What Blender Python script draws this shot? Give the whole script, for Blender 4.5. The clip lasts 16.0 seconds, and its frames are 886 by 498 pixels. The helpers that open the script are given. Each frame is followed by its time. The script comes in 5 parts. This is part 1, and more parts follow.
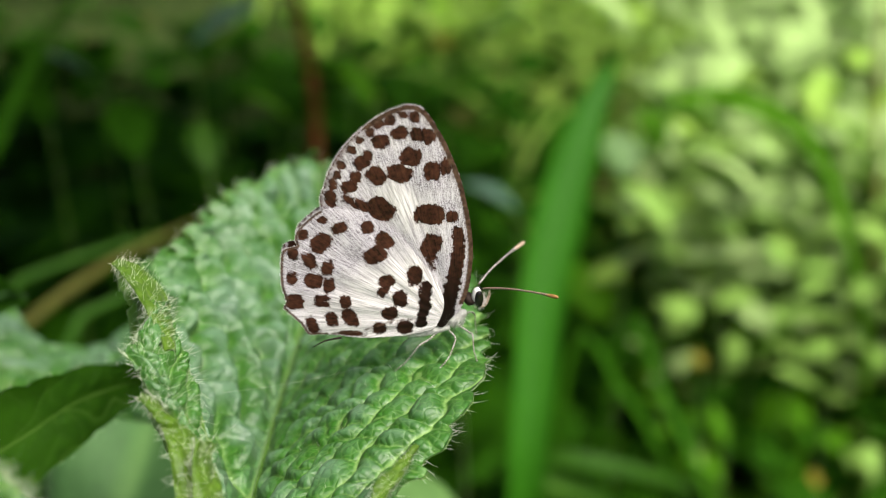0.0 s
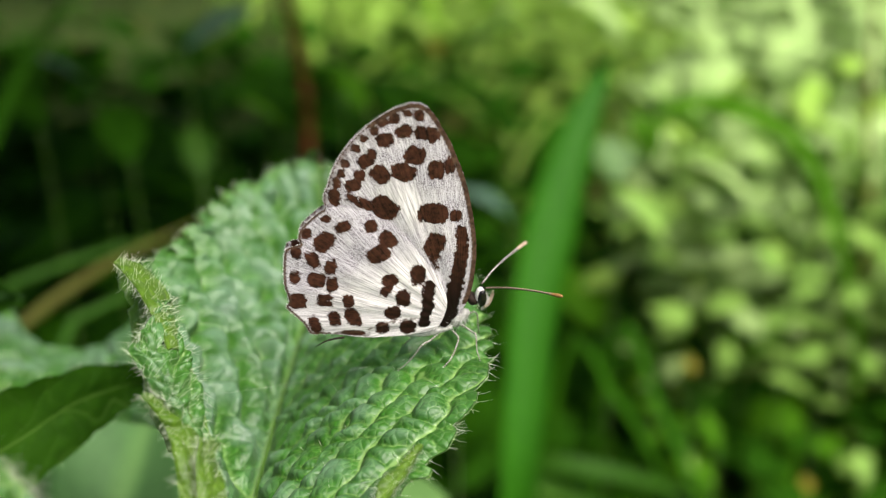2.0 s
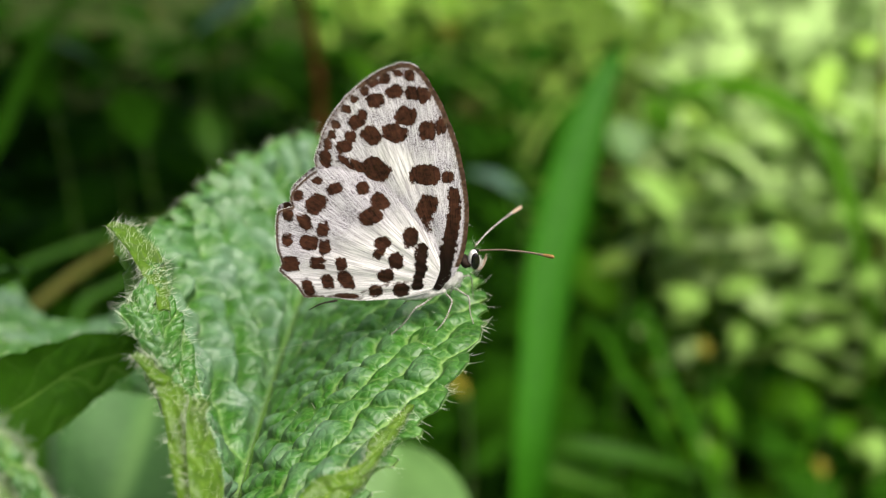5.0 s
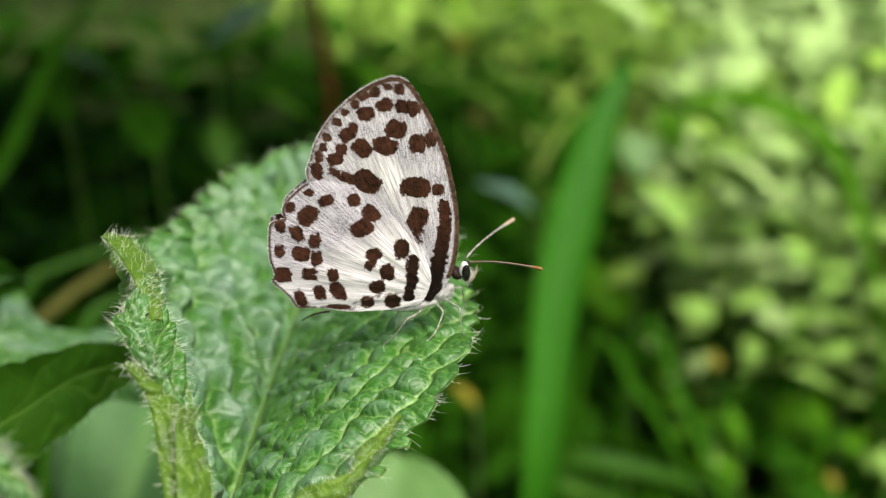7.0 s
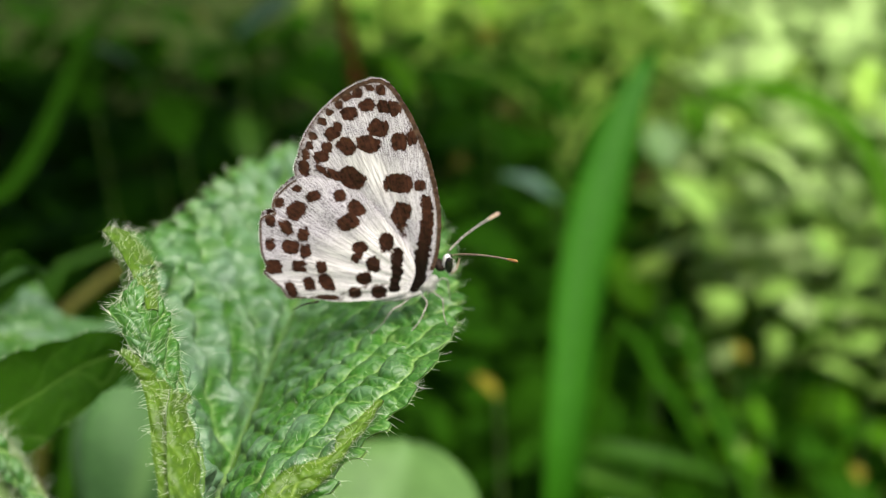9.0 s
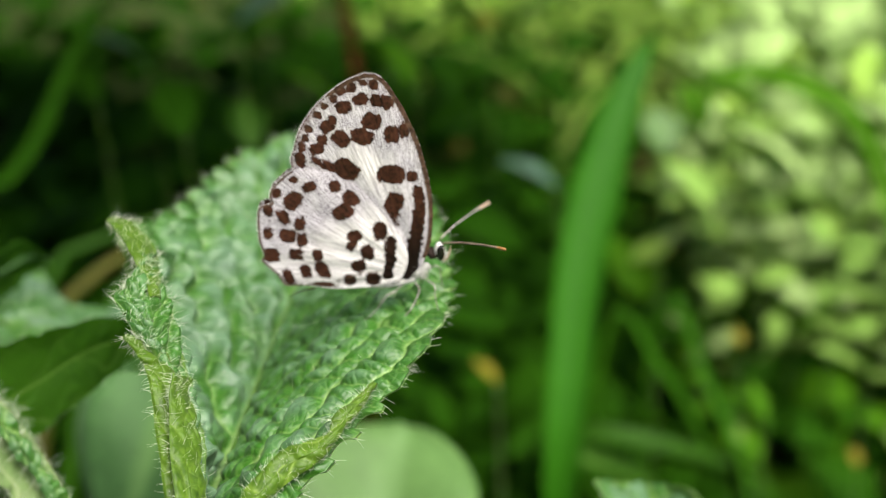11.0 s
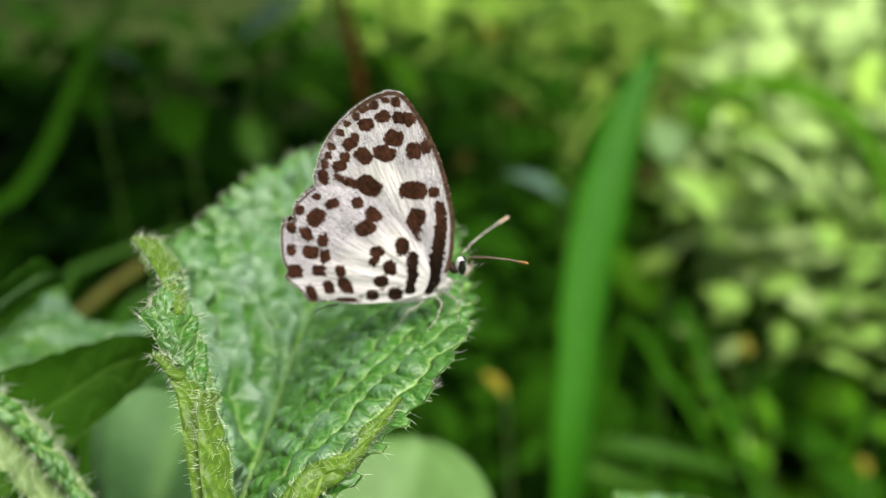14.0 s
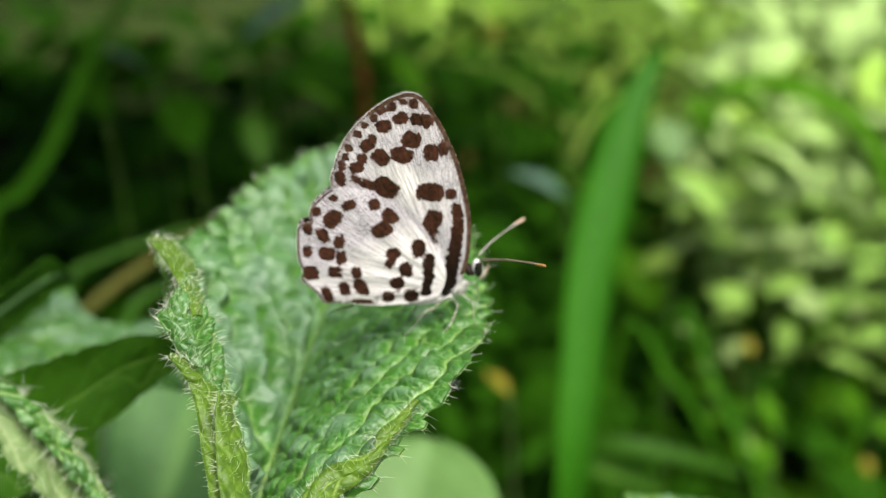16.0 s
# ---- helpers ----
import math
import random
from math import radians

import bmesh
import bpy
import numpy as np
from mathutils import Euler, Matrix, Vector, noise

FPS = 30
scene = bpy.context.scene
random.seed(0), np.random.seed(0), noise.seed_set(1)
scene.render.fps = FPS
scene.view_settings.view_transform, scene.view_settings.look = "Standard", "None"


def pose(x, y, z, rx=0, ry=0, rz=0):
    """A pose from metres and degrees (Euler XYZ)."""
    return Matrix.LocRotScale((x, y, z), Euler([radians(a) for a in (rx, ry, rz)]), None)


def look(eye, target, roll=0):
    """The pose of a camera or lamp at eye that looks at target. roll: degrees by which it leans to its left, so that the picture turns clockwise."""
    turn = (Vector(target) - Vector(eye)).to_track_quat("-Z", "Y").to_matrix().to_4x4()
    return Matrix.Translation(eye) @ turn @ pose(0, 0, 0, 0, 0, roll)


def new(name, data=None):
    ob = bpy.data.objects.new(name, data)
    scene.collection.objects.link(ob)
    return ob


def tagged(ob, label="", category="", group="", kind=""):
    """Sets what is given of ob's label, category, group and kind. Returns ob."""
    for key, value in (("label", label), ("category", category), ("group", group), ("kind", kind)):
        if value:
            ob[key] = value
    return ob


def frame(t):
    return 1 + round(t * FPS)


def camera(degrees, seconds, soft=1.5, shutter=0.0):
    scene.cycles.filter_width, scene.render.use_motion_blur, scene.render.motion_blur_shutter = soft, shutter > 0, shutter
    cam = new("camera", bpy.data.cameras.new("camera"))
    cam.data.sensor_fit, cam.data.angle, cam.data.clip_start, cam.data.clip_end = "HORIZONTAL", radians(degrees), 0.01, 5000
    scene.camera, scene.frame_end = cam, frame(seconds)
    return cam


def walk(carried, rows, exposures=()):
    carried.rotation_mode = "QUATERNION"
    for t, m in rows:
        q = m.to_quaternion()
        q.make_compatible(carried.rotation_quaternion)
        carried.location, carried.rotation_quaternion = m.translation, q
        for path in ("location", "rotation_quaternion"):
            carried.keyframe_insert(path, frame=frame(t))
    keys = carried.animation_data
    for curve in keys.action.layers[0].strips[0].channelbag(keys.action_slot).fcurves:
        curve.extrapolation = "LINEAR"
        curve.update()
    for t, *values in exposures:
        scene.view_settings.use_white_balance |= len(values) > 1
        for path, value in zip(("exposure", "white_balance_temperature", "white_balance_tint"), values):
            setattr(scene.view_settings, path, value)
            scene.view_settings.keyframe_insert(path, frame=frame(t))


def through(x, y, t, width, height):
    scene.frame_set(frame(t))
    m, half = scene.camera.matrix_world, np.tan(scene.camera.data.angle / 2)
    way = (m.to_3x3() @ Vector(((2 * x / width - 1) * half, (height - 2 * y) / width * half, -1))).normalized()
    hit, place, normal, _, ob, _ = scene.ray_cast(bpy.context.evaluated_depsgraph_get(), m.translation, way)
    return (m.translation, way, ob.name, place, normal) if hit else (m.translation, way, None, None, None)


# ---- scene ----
# camera: a phone held about 7 cm from the butterfly, looking down 24 degrees
MM = 0.001
EYE, TILT = 0.450, -24.0
cam = camera(42.0, 16.0, soft=1.0)
# a small open aperture: the plants behind melt away
cam.data.dof.use_dof = True
cam.data.dof.focus_distance = 0.0685
cam.data.dof.aperture_fstop = 31.0
# seconds; right, ahead and up in mm from the first eye; yaw, pitch, roll
ROWS = [
    (0, 0.00, 0.00, 0.00, 0.000, 0.000, 0.000),
    (0.5, -0.03, -0.75, 0.52, -0.081, -0.150, -0.285),
    (1, -0.32, -0.89, 0.49, -0.221, -0.030, -0.396),
    (1.5, -0.59, -0.04, -0.25, -0.334, 0.291, -0.103),
    (2, -0.73, 0.14, -0.42, -0.430, 0.309, -0.080),
    (2.5, -0.81, 0.08, -0.39, -0.504, 0.207, -0.156),
    (3, -0.61, -0.25, -0.21, -0.423, -0.073, -0.358),
    (3.5, -0.53, -0.20, -0.29, -0.400, -0.376, -0.434),
    (4, -0.26, 0.08, -0.84, -0.256, -0.523, -0.248),
    (6.5, 1.85, 0.07, -2.33, 0.951, -0.022, 0.043),
    (7, 2.02, -0.36, -1.82, 0.981, 0.169, -0.148),
    (7.5, 2.20, -1.33, -1.43, 0.973, 0.558, -0.456),
    (8, 2.54, -1.69, -1.48, 1.127, 0.639, -0.575),
    (8.5, 3.89, -2.35, -2.07, 1.845, 0.476, -0.157),
    (9, 5.09, -3.48, -1.66, 2.478, -0.297, -0.156),
    (11.5, 5.86, -6.51, -1.59, 2.551, -1.010, 0.063),
    (12, 5.89, -6.69, -1.65, 2.711, -0.844, 0.273),
    (12.5, 5.44, -6.72, -1.53, 2.638, -0.761, 0.346),
    (13, 4.84, -6.97, -1.21, 2.467, -0.760, 0.303),
    (13.5, 4.60, -7.11, -1.09, 2.485, -0.642, 0.399),
    (14, 4.66, -6.92, -1.32, 2.708, -0.363, 0.586),
    (14.5, 4.40, -7.17, -1.09, 2.713, -0.359, 0.501),
    (15, 4.02, -7.52, -0.56, 2.646, -0.545, 0.181),
    (15.5, 3.82, -7.37, -0.59, 2.684, -0.567, 0.243),
    (16, 3.66, -6.78, -1.07, 2.788, -0.447, 0.401),
]
walk(cam, [(t, pose(0, 0, EYE, TILT) @ pose(MM * x, MM * y, MM * z, 90 + pitch, roll, yaw)) for t, x, y, z, yaw, pitch, roll in ROWS], [(0, 0.77), (8.5, 0.77), (11.5, 0.88), (16, 0.88)])

# ---- light: bright overcast day, softest from above and from the right ----
world = bpy.data.worlds.new("sky")
scene.world = world
world.use_nodes = True
wn = world.node_tree
sky = wn.nodes.new("ShaderNodeTexSky")
sky.sky_type, sky.sun_disc = "NISHITA", False
sky.sun_elevation, sky.sun_rotation = radians(59), radians(142)
sky.air_density, sky.dust_density = 1.0, 6.0
wn.links.new(sky.outputs[0], wn.nodes["Background"].inputs[0])
wn.nodes["Background"].inputs[1].default_value = 0.072
sun_data = bpy.data.lights.new("sun", "SUN")
sun_data.energy, sun_data.angle, sun_data.color = 5.0, radians(42), (1.0, 0.95, 0.87)
sun = new("sun", sun_data)
sun.matrix_world = look((0.3, -0.39, 0.87), (0, 0, 0))


# ---- materials ----
def nodes_of(name):
    m = bpy.data.materials.new(name)
    m.use_nodes = True
    t = m.node_tree
    return m, t, t.nodes["Principled BSDF"], t.nodes["Material Output"]


def add(t, kind, **inputs):
    n = t.nodes.new("ShaderNode" + kind)
    for k, v in inputs.items():
        n.inputs[k.replace("_", " ")].default_value = v
    return n


def mix_rgb(t, fac, a, b, blend="MIX"):
    n = t.nodes.new("ShaderNodeMix")
    n.data_type, n.blend_type = "RGBA", blend
    for sock, v in ((n.inputs[0], fac), (n.inputs[6], a), (n.inputs[7], b)):
        if isinstance(v, bpy.types.NodeSocket):
            t.links.new(v, sock)
        else:
            sock.default_value = (*v, 1) if isinstance(v, tuple) else v
    return n.outputs[2]


def noise_tex(t, scale, detail=3.0, vector=None, rough=0.55):
    n = add(t, "TexNoise", Scale=scale, Detail=detail, Roughness=rough)
    t.links.new(vector or t.nodes.new("ShaderNodeTexCoord").outputs["Object"], n.inputs["Vector"])
    return n.outputs["Fac"]


def ramp(t, fac, lo, hi):
    n = add(t, "MapRange", From_Min=lo, From_Max=hi)
    t.links.new(fac, n.inputs["Value"])
    return n.outputs["Result"]


def bump(t, height, strength, dist, bsdf, chain=None):
    n = add(t, "Bump", Strength=strength, Distance=dist)
    t.links.new(height, n.inputs["Height"])
    if chain:
        t.links.new(chain, n.inputs["Normal"])
    t.links.new(n.outputs[0], bsdf.inputs["Normal"])
    return n.outputs[0]


def leaf_material(name, dark, light, see_through, rough=0.45, grain=900, per="Island", veins=None, through=0.35, spec=0.5, fuzz=0.0, crinkle=0.0, sky_sheen=False):
    """A living leaf: two greens mixed by grain and from piece to piece, a waxy gloss, light shining through."""
    m, t, b, out = nodes_of(name)
    if per == "Island":
        rnd = t.nodes.new("ShaderNodeNewGeometry").outputs["Random Per Island"]
    else:
        rnd = t.nodes.new("ShaderNodeObjectInfo").outputs["Random"]
    fine = noise_tex(t, grain)
    patch = noise_tex(t, grain / 9, 2)
    f = add(t, "Math"); f.operation = "MULTIPLY_ADD"
    t.links.new(rnd, f.inputs[0]); f.inputs[1].default_value = 0.6; t.links.new(ramp(t, patch, 0.3, 0.9), f.inputs[2])
    col = mix_rgb(t, f.outputs[0], dark, light)
    col = mix_rgb(t, ramp(t, fine, 0.35, 0.75), col, tuple(c * 1.25 for c in light))
    if veins:
        a = t.nodes.new("ShaderNodeAttribute"); a.attribute_name = "vein"
        col = mix_rgb(t, a.outputs["Fac"], col, veins)
    if crinkle:
        net = t.nodes.new("ShaderNodeTexVoronoi")
        net.feature, net.inputs["Scale"].default_value = "DISTANCE_TO_EDGE", grain * 1.1
        t.links.new(t.nodes.new("ShaderNodeTexCoord").outputs["Object"], net.inputs["Vector"])
        line = add(t, "MapRange", From_Min=0.0, From_Max=0.07, To_Min=0.2, To_Max=0.0)
        t.links.new(net.outputs["Distance"], line.inputs["Value"])
        col = mix_rgb(t, line.outputs["Result"], col, veins)
    # pale sky sheen of the leaf's down, mixed into the base colour
    if sky_sheen:
        sheen_node = t.nodes.new("ShaderNodeAttribute"); sheen_node.attribute_name = "down_sheen"
        sheen_share = add(t, "MapRange", From_Min=0.25, From_Max=1.1, To_Min=0.0, To_Max=0.42)
        t.links.new(sheen_node.outputs["Fac"], sheen_share.inputs["Value"])
        col = mix_rgb(t, sheen_share.outputs["Result"], col, (0.16, 0.25, 0.19))
    t.links.new(col, b.inputs["Base Color"])
    b.inputs["Roughness"].default_value = rough
    b.inputs["Specular IOR Level"].default_value = spec
    if sky_sheen:
        d = t.nodes.new("ShaderNodeAttribute"); d.attribute_name = "down_sheen"
        w = add(t, "Math"); w.operation = "MULTIPLY"
        t.links.new(d.outputs["Fac"], w.inputs[0]); w.inputs[1].default_value = fuzz
        tuft = add(t, "MapRange", From_Min=0.35, From_Max=0.65, To_Min=0.25, To_Max=1.7)
        t.links.new(mix_rgb(t, 0.45, noise_tex(t, 2600, 3), noise_tex(t, 420, 2)), tuft.inputs["Value"])
        w2 = add(t, "Math"); w2.operation = "MULTIPLY"
        t.links.new(w.outputs[0], w2.inputs[0]); t.links.new(tuft.outputs["Result"], w2.inputs[1])
        t.links.new(w2.outputs[0], b.inputs["Sheen Weight"])
    b.inputs["Sheen Weight"].default_value, b.inputs["Sheen Roughness"].default_value = fuzz, 0.5
    b.inputs["Sheen Tint"].default_value = (0.86, 0.95, 0.86, 1)
    cells = add(t, "TexVoronoi", Scale=grain * 1.1)
    cells.feature = "DISTANCE_TO_EDGE"
    t.links.new(t.nodes.new("ShaderNodeTexCoord").outputs["Object"], cells.inputs["Vector"])
    ch = bump(t, ramp(t, cells.outputs["Distance"], 0.0, 0.3), crinkle, 0.3 / grain, b)
    bump(t, fine, 0.5, 0.2 / grain, b, ch)
    tr = add(t, "BsdfTranslucent")
    t.links.new(mix_rgb(t, 0.6, col, see_through), tr.inputs["Color"])
    ms = add(t, "MixShader", Fac=through)
    t.links.new(b.outputs[0], ms.inputs[1]); t.links.new(tr.outputs[0], ms.inputs[2])
    t.links.new(ms.outputs[0], out.inputs["Surface"])
    return m


def plain_material(name, a, b_col, rough, grain, spec=0.4, bump_mm=0.02):
    m, t, b, out = nodes_of(name)
    n = noise_tex(t, grain)
    t.links.new(mix_rgb(t, ramp(t, n, 0.3, 0.7), a, b_col), b.inputs["Base Color"])
    b.inputs["Roughness"].default_value, b.inputs["Specular IOR Level"].default_value = rough, spec
    bump(t, n, 0.4, bump_mm * MM, b)
    return m


LEAF_TOP = leaf_material("leaf_upper_side", (0.003, 0.029, 0.0008), (0.021, 0.098, 0.0025), (0.2, 0.5, 0.02), 0.52, 1500, veins=(0.22, 0.36, 0.1), through=0.14, spec=0.65, fuzz=0.03, crinkle=0.26, sky_sheen=True)
LEAF_FOLD = leaf_material("folded_underside", (0.018, 0.055, 0.0015), (0.055, 0.115, 0.004), (0.2, 0.38, 0.01), 0.5, 1500, veins=(0.15, 0.24, 0.03), through=0.2, spec=0.3, fuzz=0.06, crinkle=0.2)
LEAF_UNDER = leaf_material("leaf_underside", (0.011, 0.05, 0.004), (0.065, 0.155, 0.012), (0.25, 0.45, 0.02), 0.5, 1500, veins=(0.19, 0.3, 0.06), through=0.2, fuzz=0.15)
LEAF_YOUNG = leaf_material("young_leaf", (0.055, 0.11, 0.025), (0.115, 0.18, 0.06), (0.3, 0.42, 0.1), 0.6, 1500, veins=(0.24, 0.3, 0.14), through=0.2, spec=0.3, fuzz=0.2)
LEAF_MID = leaf_material("soft_green_leaf", (0.016, 0.06, 0.01), (0.045, 0.115, 0.028), (0.18, 0.42, 0.04), 0.6, 900, veins=(0.11, 0.22, 0.06), through=0.12, spec=0.3, fuzz=0.08)
LEAF_DARK = leaf_material("dark_leaf", (0.01, 0.046, 0.0015), (0.024, 0.08, 0.003), (0.09, 0.34, 0.004), 0.6, 900, veins=(0.1, 0.2, 0.03), through=0.4, spec=0.15)
BLUISH = leaf_material("bluish_leaf", (0.03, 0.075, 0.045), (0.06, 0.125, 0.08), (0.1, 0.25, 0.08), 0.5, 500, veins=(0.1, 0.18, 0.1), through=0.2)
LEAF_PALE = leaf_material("pale_leaf", (0.05, 0.12, 0.028), (0.085, 0.17, 0.045), (0.25, 0.45, 0.07), 0.55, 500, veins=(0.13, 0.24, 0.08), through=0.25, spec=0.3)
HERB_PALE = leaf_material("pale_herb_leaves", (0.1, 0.22, 0.03), (0.2, 0.34, 0.065), (0.35, 0.58, 0.08), 0.6, 500, veins=(0.26, 0.42, 0.13), through=0.3, spec=0.15)
# a half-lit herb green: the light is put into the colour
HERB_HALF_LIT = leaf_material("half_lit_leaves", (0.08, 0.22, 0.006), (0.19, 0.39, 0.02), (0.4, 0.65, 0.02), 0.6, 200, through=0.35, spec=0.1)
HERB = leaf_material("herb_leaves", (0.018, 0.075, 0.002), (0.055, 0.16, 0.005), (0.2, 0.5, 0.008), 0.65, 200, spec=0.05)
# a lit herb green: light of the open side put into the colour
HERB_LIT = leaf_material("lit_herb_leaves", (0.18, 0.37, 0.03), (0.33, 0.51, 0.09), (0.42, 0.66, 0.09), 0.6, 200, through=0.4, spec=0.2)
# pale silvery green, lifted with the bright light and glints it stands for
HERB_SILVER_LIT = leaf_material("silvery_lit_leaves", (0.19, 0.34, 0.08), (0.36, 0.51, 0.18), (0.42, 0.58, 0.16), 0.55, 200, through=0.3, spec=0.25)
# near-black green: shade of the left and low places put into the colour
HERB_SHADED = leaf_material("shade_toned_leaves", (0.004, 0.022, 0.001), (0.014, 0.055, 0.0015), (0.04, 0.2, 0.003), 0.75, 200, through=0.2, spec=0.03)
GRASS = leaf_material("grass", (0.01, 0.055, 0.001), (0.025, 0.1, 0.002), (0.05, 0.3, 0.003), 0.6, 300, through=0.25, spec=0.1)
GRASS_BROAD = leaf_material("broad_grass", (0.014, 0.085, 0.0015), (0.022, 0.11, 0.003), (0.06, 0.33, 0.004), 0.55, 300, through=0.25, spec=0.15)
STRAW = leaf_material("dry_grass", (0.028, 0.032, 0.003), (0.055, 0.058, 0.006), (0.1, 0.11, 0.01), 0.7, 300, through=0.25, spec=0.2)
YELLOW = leaf_material("yellowing_leaf", (0.1, 0.1, 0.006), (0.17, 0.15, 0.015), (0.3, 0.3, 0.02), 0.65, 300, spec=0.1)
def hair_material():
    """Clear white plant hair, lit from all sides."""
    m, t, b, out = nodes_of("leaf_hair")
    rnd = t.nodes.new("ShaderNodeNewGeometry").outputs["Random Per Island"]
    col = mix_rgb(t, rnd, (0.68, 0.76, 0.56), (0.88, 0.92, 0.8))
    t.links.new(col, b.inputs["Base Color"])
    b.inputs["Roughness"].default_value = 0.5
    tr = add(t, "BsdfTranslucent"); t.links.new(col, tr.inputs["Color"])
    ms = add(t, "MixShader", Fac=0.5)
    t.links.new(b.outputs[0], ms.inputs[1]); t.links.new(tr.outputs[0], ms.inputs[2])
    t.links.new(ms.outputs[0], out.inputs["Surface"])
    return m


HAIR = hair_material()
STEM = plain_material("dry_brown_stem", (0.035, 0.013, 0.003), (0.085, 0.034, 0.009), 0.85, 150, 0.05)
SOIL = plain_material("mossy_soil", (0.012, 0.018, 0.004), (0.032, 0.056, 0.009), 0.95, 40, 0.1, 4)
FUR = plain_material("white_fur", (0.3, 0.29, 0.28), (0.66, 0.65, 0.63), 0.8, 3500, 0.2, 0.1)
EYE_BLACK = plain_material("black_eye", (0.006, 0.005, 0.005), (0.012, 0.01, 0.01), 0.15, 4000)
DARK_SCALE = plain_material("dark_scales", (0.007, 0.005, 0.004), (0.02, 0.012, 0.009), 0.7, 4000, 0.12)
LEG = plain_material("grey_leg_scales", (0.24, 0.23, 0.2), (0.5, 0.49, 0.46), 0.7, 4000, 0.2)
LEG_DARK = plain_material("brown_leg_scales", (0.05, 0.04, 0.03), (0.12, 0.1, 0.08), 0.7, 4000, 0.2)
ORANGE = plain_material("orange_club", (0.14, 0.055, 0.012), (0.36, 0.2, 0.07), 0.5, 4000)
CLUB = plain_material("pale_brown_club", (0.25, 0.17, 0.12), (0.5, 0.4, 0.3), 0.6, 4000)


# ---- mesh helpers ----
def mesh_object(name, verts, faces, mats, parent=None, smooth=True, mat_ids=None, label="", attrs=None):
    me = bpy.data.meshes.new(name)
    me.from_pydata([tuple(v) for v in np.asarray(verts, float)], [], [tuple(int(i) for i in f) for f in faces])
    for m in (mats if isinstance(mats, (list, tuple)) else [mats]):
        me.materials.append(m)
    if mat_ids is not None:
        me.polygons.foreach_set("material_index", np.asarray(mat_ids, np.int32))
    if smooth:
        me.polygons.foreach_set("use_smooth", np.ones(len(me.polygons), bool))
    for k, v in (attrs or {}).items():
        at = me.attributes.new(k, "FLOAT", "POINT")
        at.data.foreach_set("value", np.asarray(v, np.float32))
    me.update()
    ob = new(name, me)
    if parent:
        ob.parent = parent
    if label:
        ob["label"] = label
    return ob


def spline(points, n, closed=False):
    """n points along a smooth curve through the given ones, evenly by parameter."""
    p = np.asarray(points, float)
    m = len(p)
    u = np.linspace(0, m if closed else m - 1, n, endpoint=not closed)
    i = np.minimum(u.astype(int), m - 1 if closed else m - 2)
    f = (u - i)[:, None]
    g = (lambda k: p[k % m]) if closed else (lambda k: p[np.clip(k, 0, m - 1)])
    a, b, c, d = g(i - 1), g(i), g(i + 1), g(i + 2)
    return 0.5 * (2 * b + (c - a) * f + (2 * a - 5 * b + 4 * c - d) * f ** 2 + (3 * b - a - 3 * c + d) * f ** 3)


def even(points, n, closed=False):
    """The same, evenly by length."""
    q = spline(points, n * 8, closed)
    if closed:
        q = np.vstack([q, q[:1]])
    s = np.r_[0, np.cumsum(np.linalg.norm(np.diff(q, axis=0), axis=1))]
    w = np.linspace(0, s[-1], n, endpoint=not closed)
    return np.stack([np.interp(w, s, q[:, k]) for k in range(q.shape[1])], 1)


def tube(path, radii, sides=8):
    """Rings along a path, closed at both ends."""
    path = np.asarray(path, float)
    n = len(path)
    tan = np.gradient(path, axis=0)
    tan /= np.linalg.norm(tan, axis=1)[:, None] + 1e-12
    ref = np.array([0.31, 0.22, 0.92])
    if abs(tan[0] @ ref) > 0.9:
        ref = np.array([0.9, 0.3, 0.1])
    e1 = np.cross(tan, ref); e1 /= np.linalg.norm(e1, axis=1)[:, None]
    e2 = np.cross(tan, e1)
    a = np.linspace(0, 2 * np.pi, sides, endpoint=False)
    r = np.broadcast_to(np.asarray(radii, float), (n,))
    v = path[:, None] + r[:, None, None] * (np.cos(a)[None, :, None] * e1[:, None] + np.sin(a)[None, :, None] * e2[:, None])
    f = [(i * sides + j, i * sides + (j + 1) % sides, (i + 1) * sides + (j + 1) % sides, (i + 1) * sides + j) for i in range(n - 1) for j in range(sides)]
    f += [tuple(range(sides))[::-1], tuple((n - 1) * sides + k for k in range(sides))]
    return v.reshape(-1, 3), f


def ball(centre, radii, rings=14, sides=20, turn=None):
    a = np.linspace(0.02, np.pi - 0.02, rings)
    b = np.linspace(0, 2 * np.pi, sides, endpoint=False)
    v = np.stack([np.sin(a)[:, None] * np.cos(b), np.sin(a)[:, None] * np.sin(b), np.cos(a)[:, None] + 0 * b], -1).reshape(-1, 3) * radii
    if turn is not None:
        v = v @ np.array(turn.to_3x3()).T
    f = [(i * sides + j, (i + 1) * sides + j, (i + 1) * sides + (j + 1) % sides, i * sides + (j + 1) % sides) for i in range(rings - 1) for j in range(sides)]
    f += [tuple(range(sides))[::-1], tuple((rings - 1) * sides + k for k in range(sides))]
    return v + np.asarray(centre, float), f


def join(pieces):
    vs, fs, k = [], [], 0
    for v, f in pieces:
        vs.append(np.asarray(v, float))
        fs += [tuple(i + k for i in q) for q in f]
        k += len(v)
    return np.vstack(vs), fs


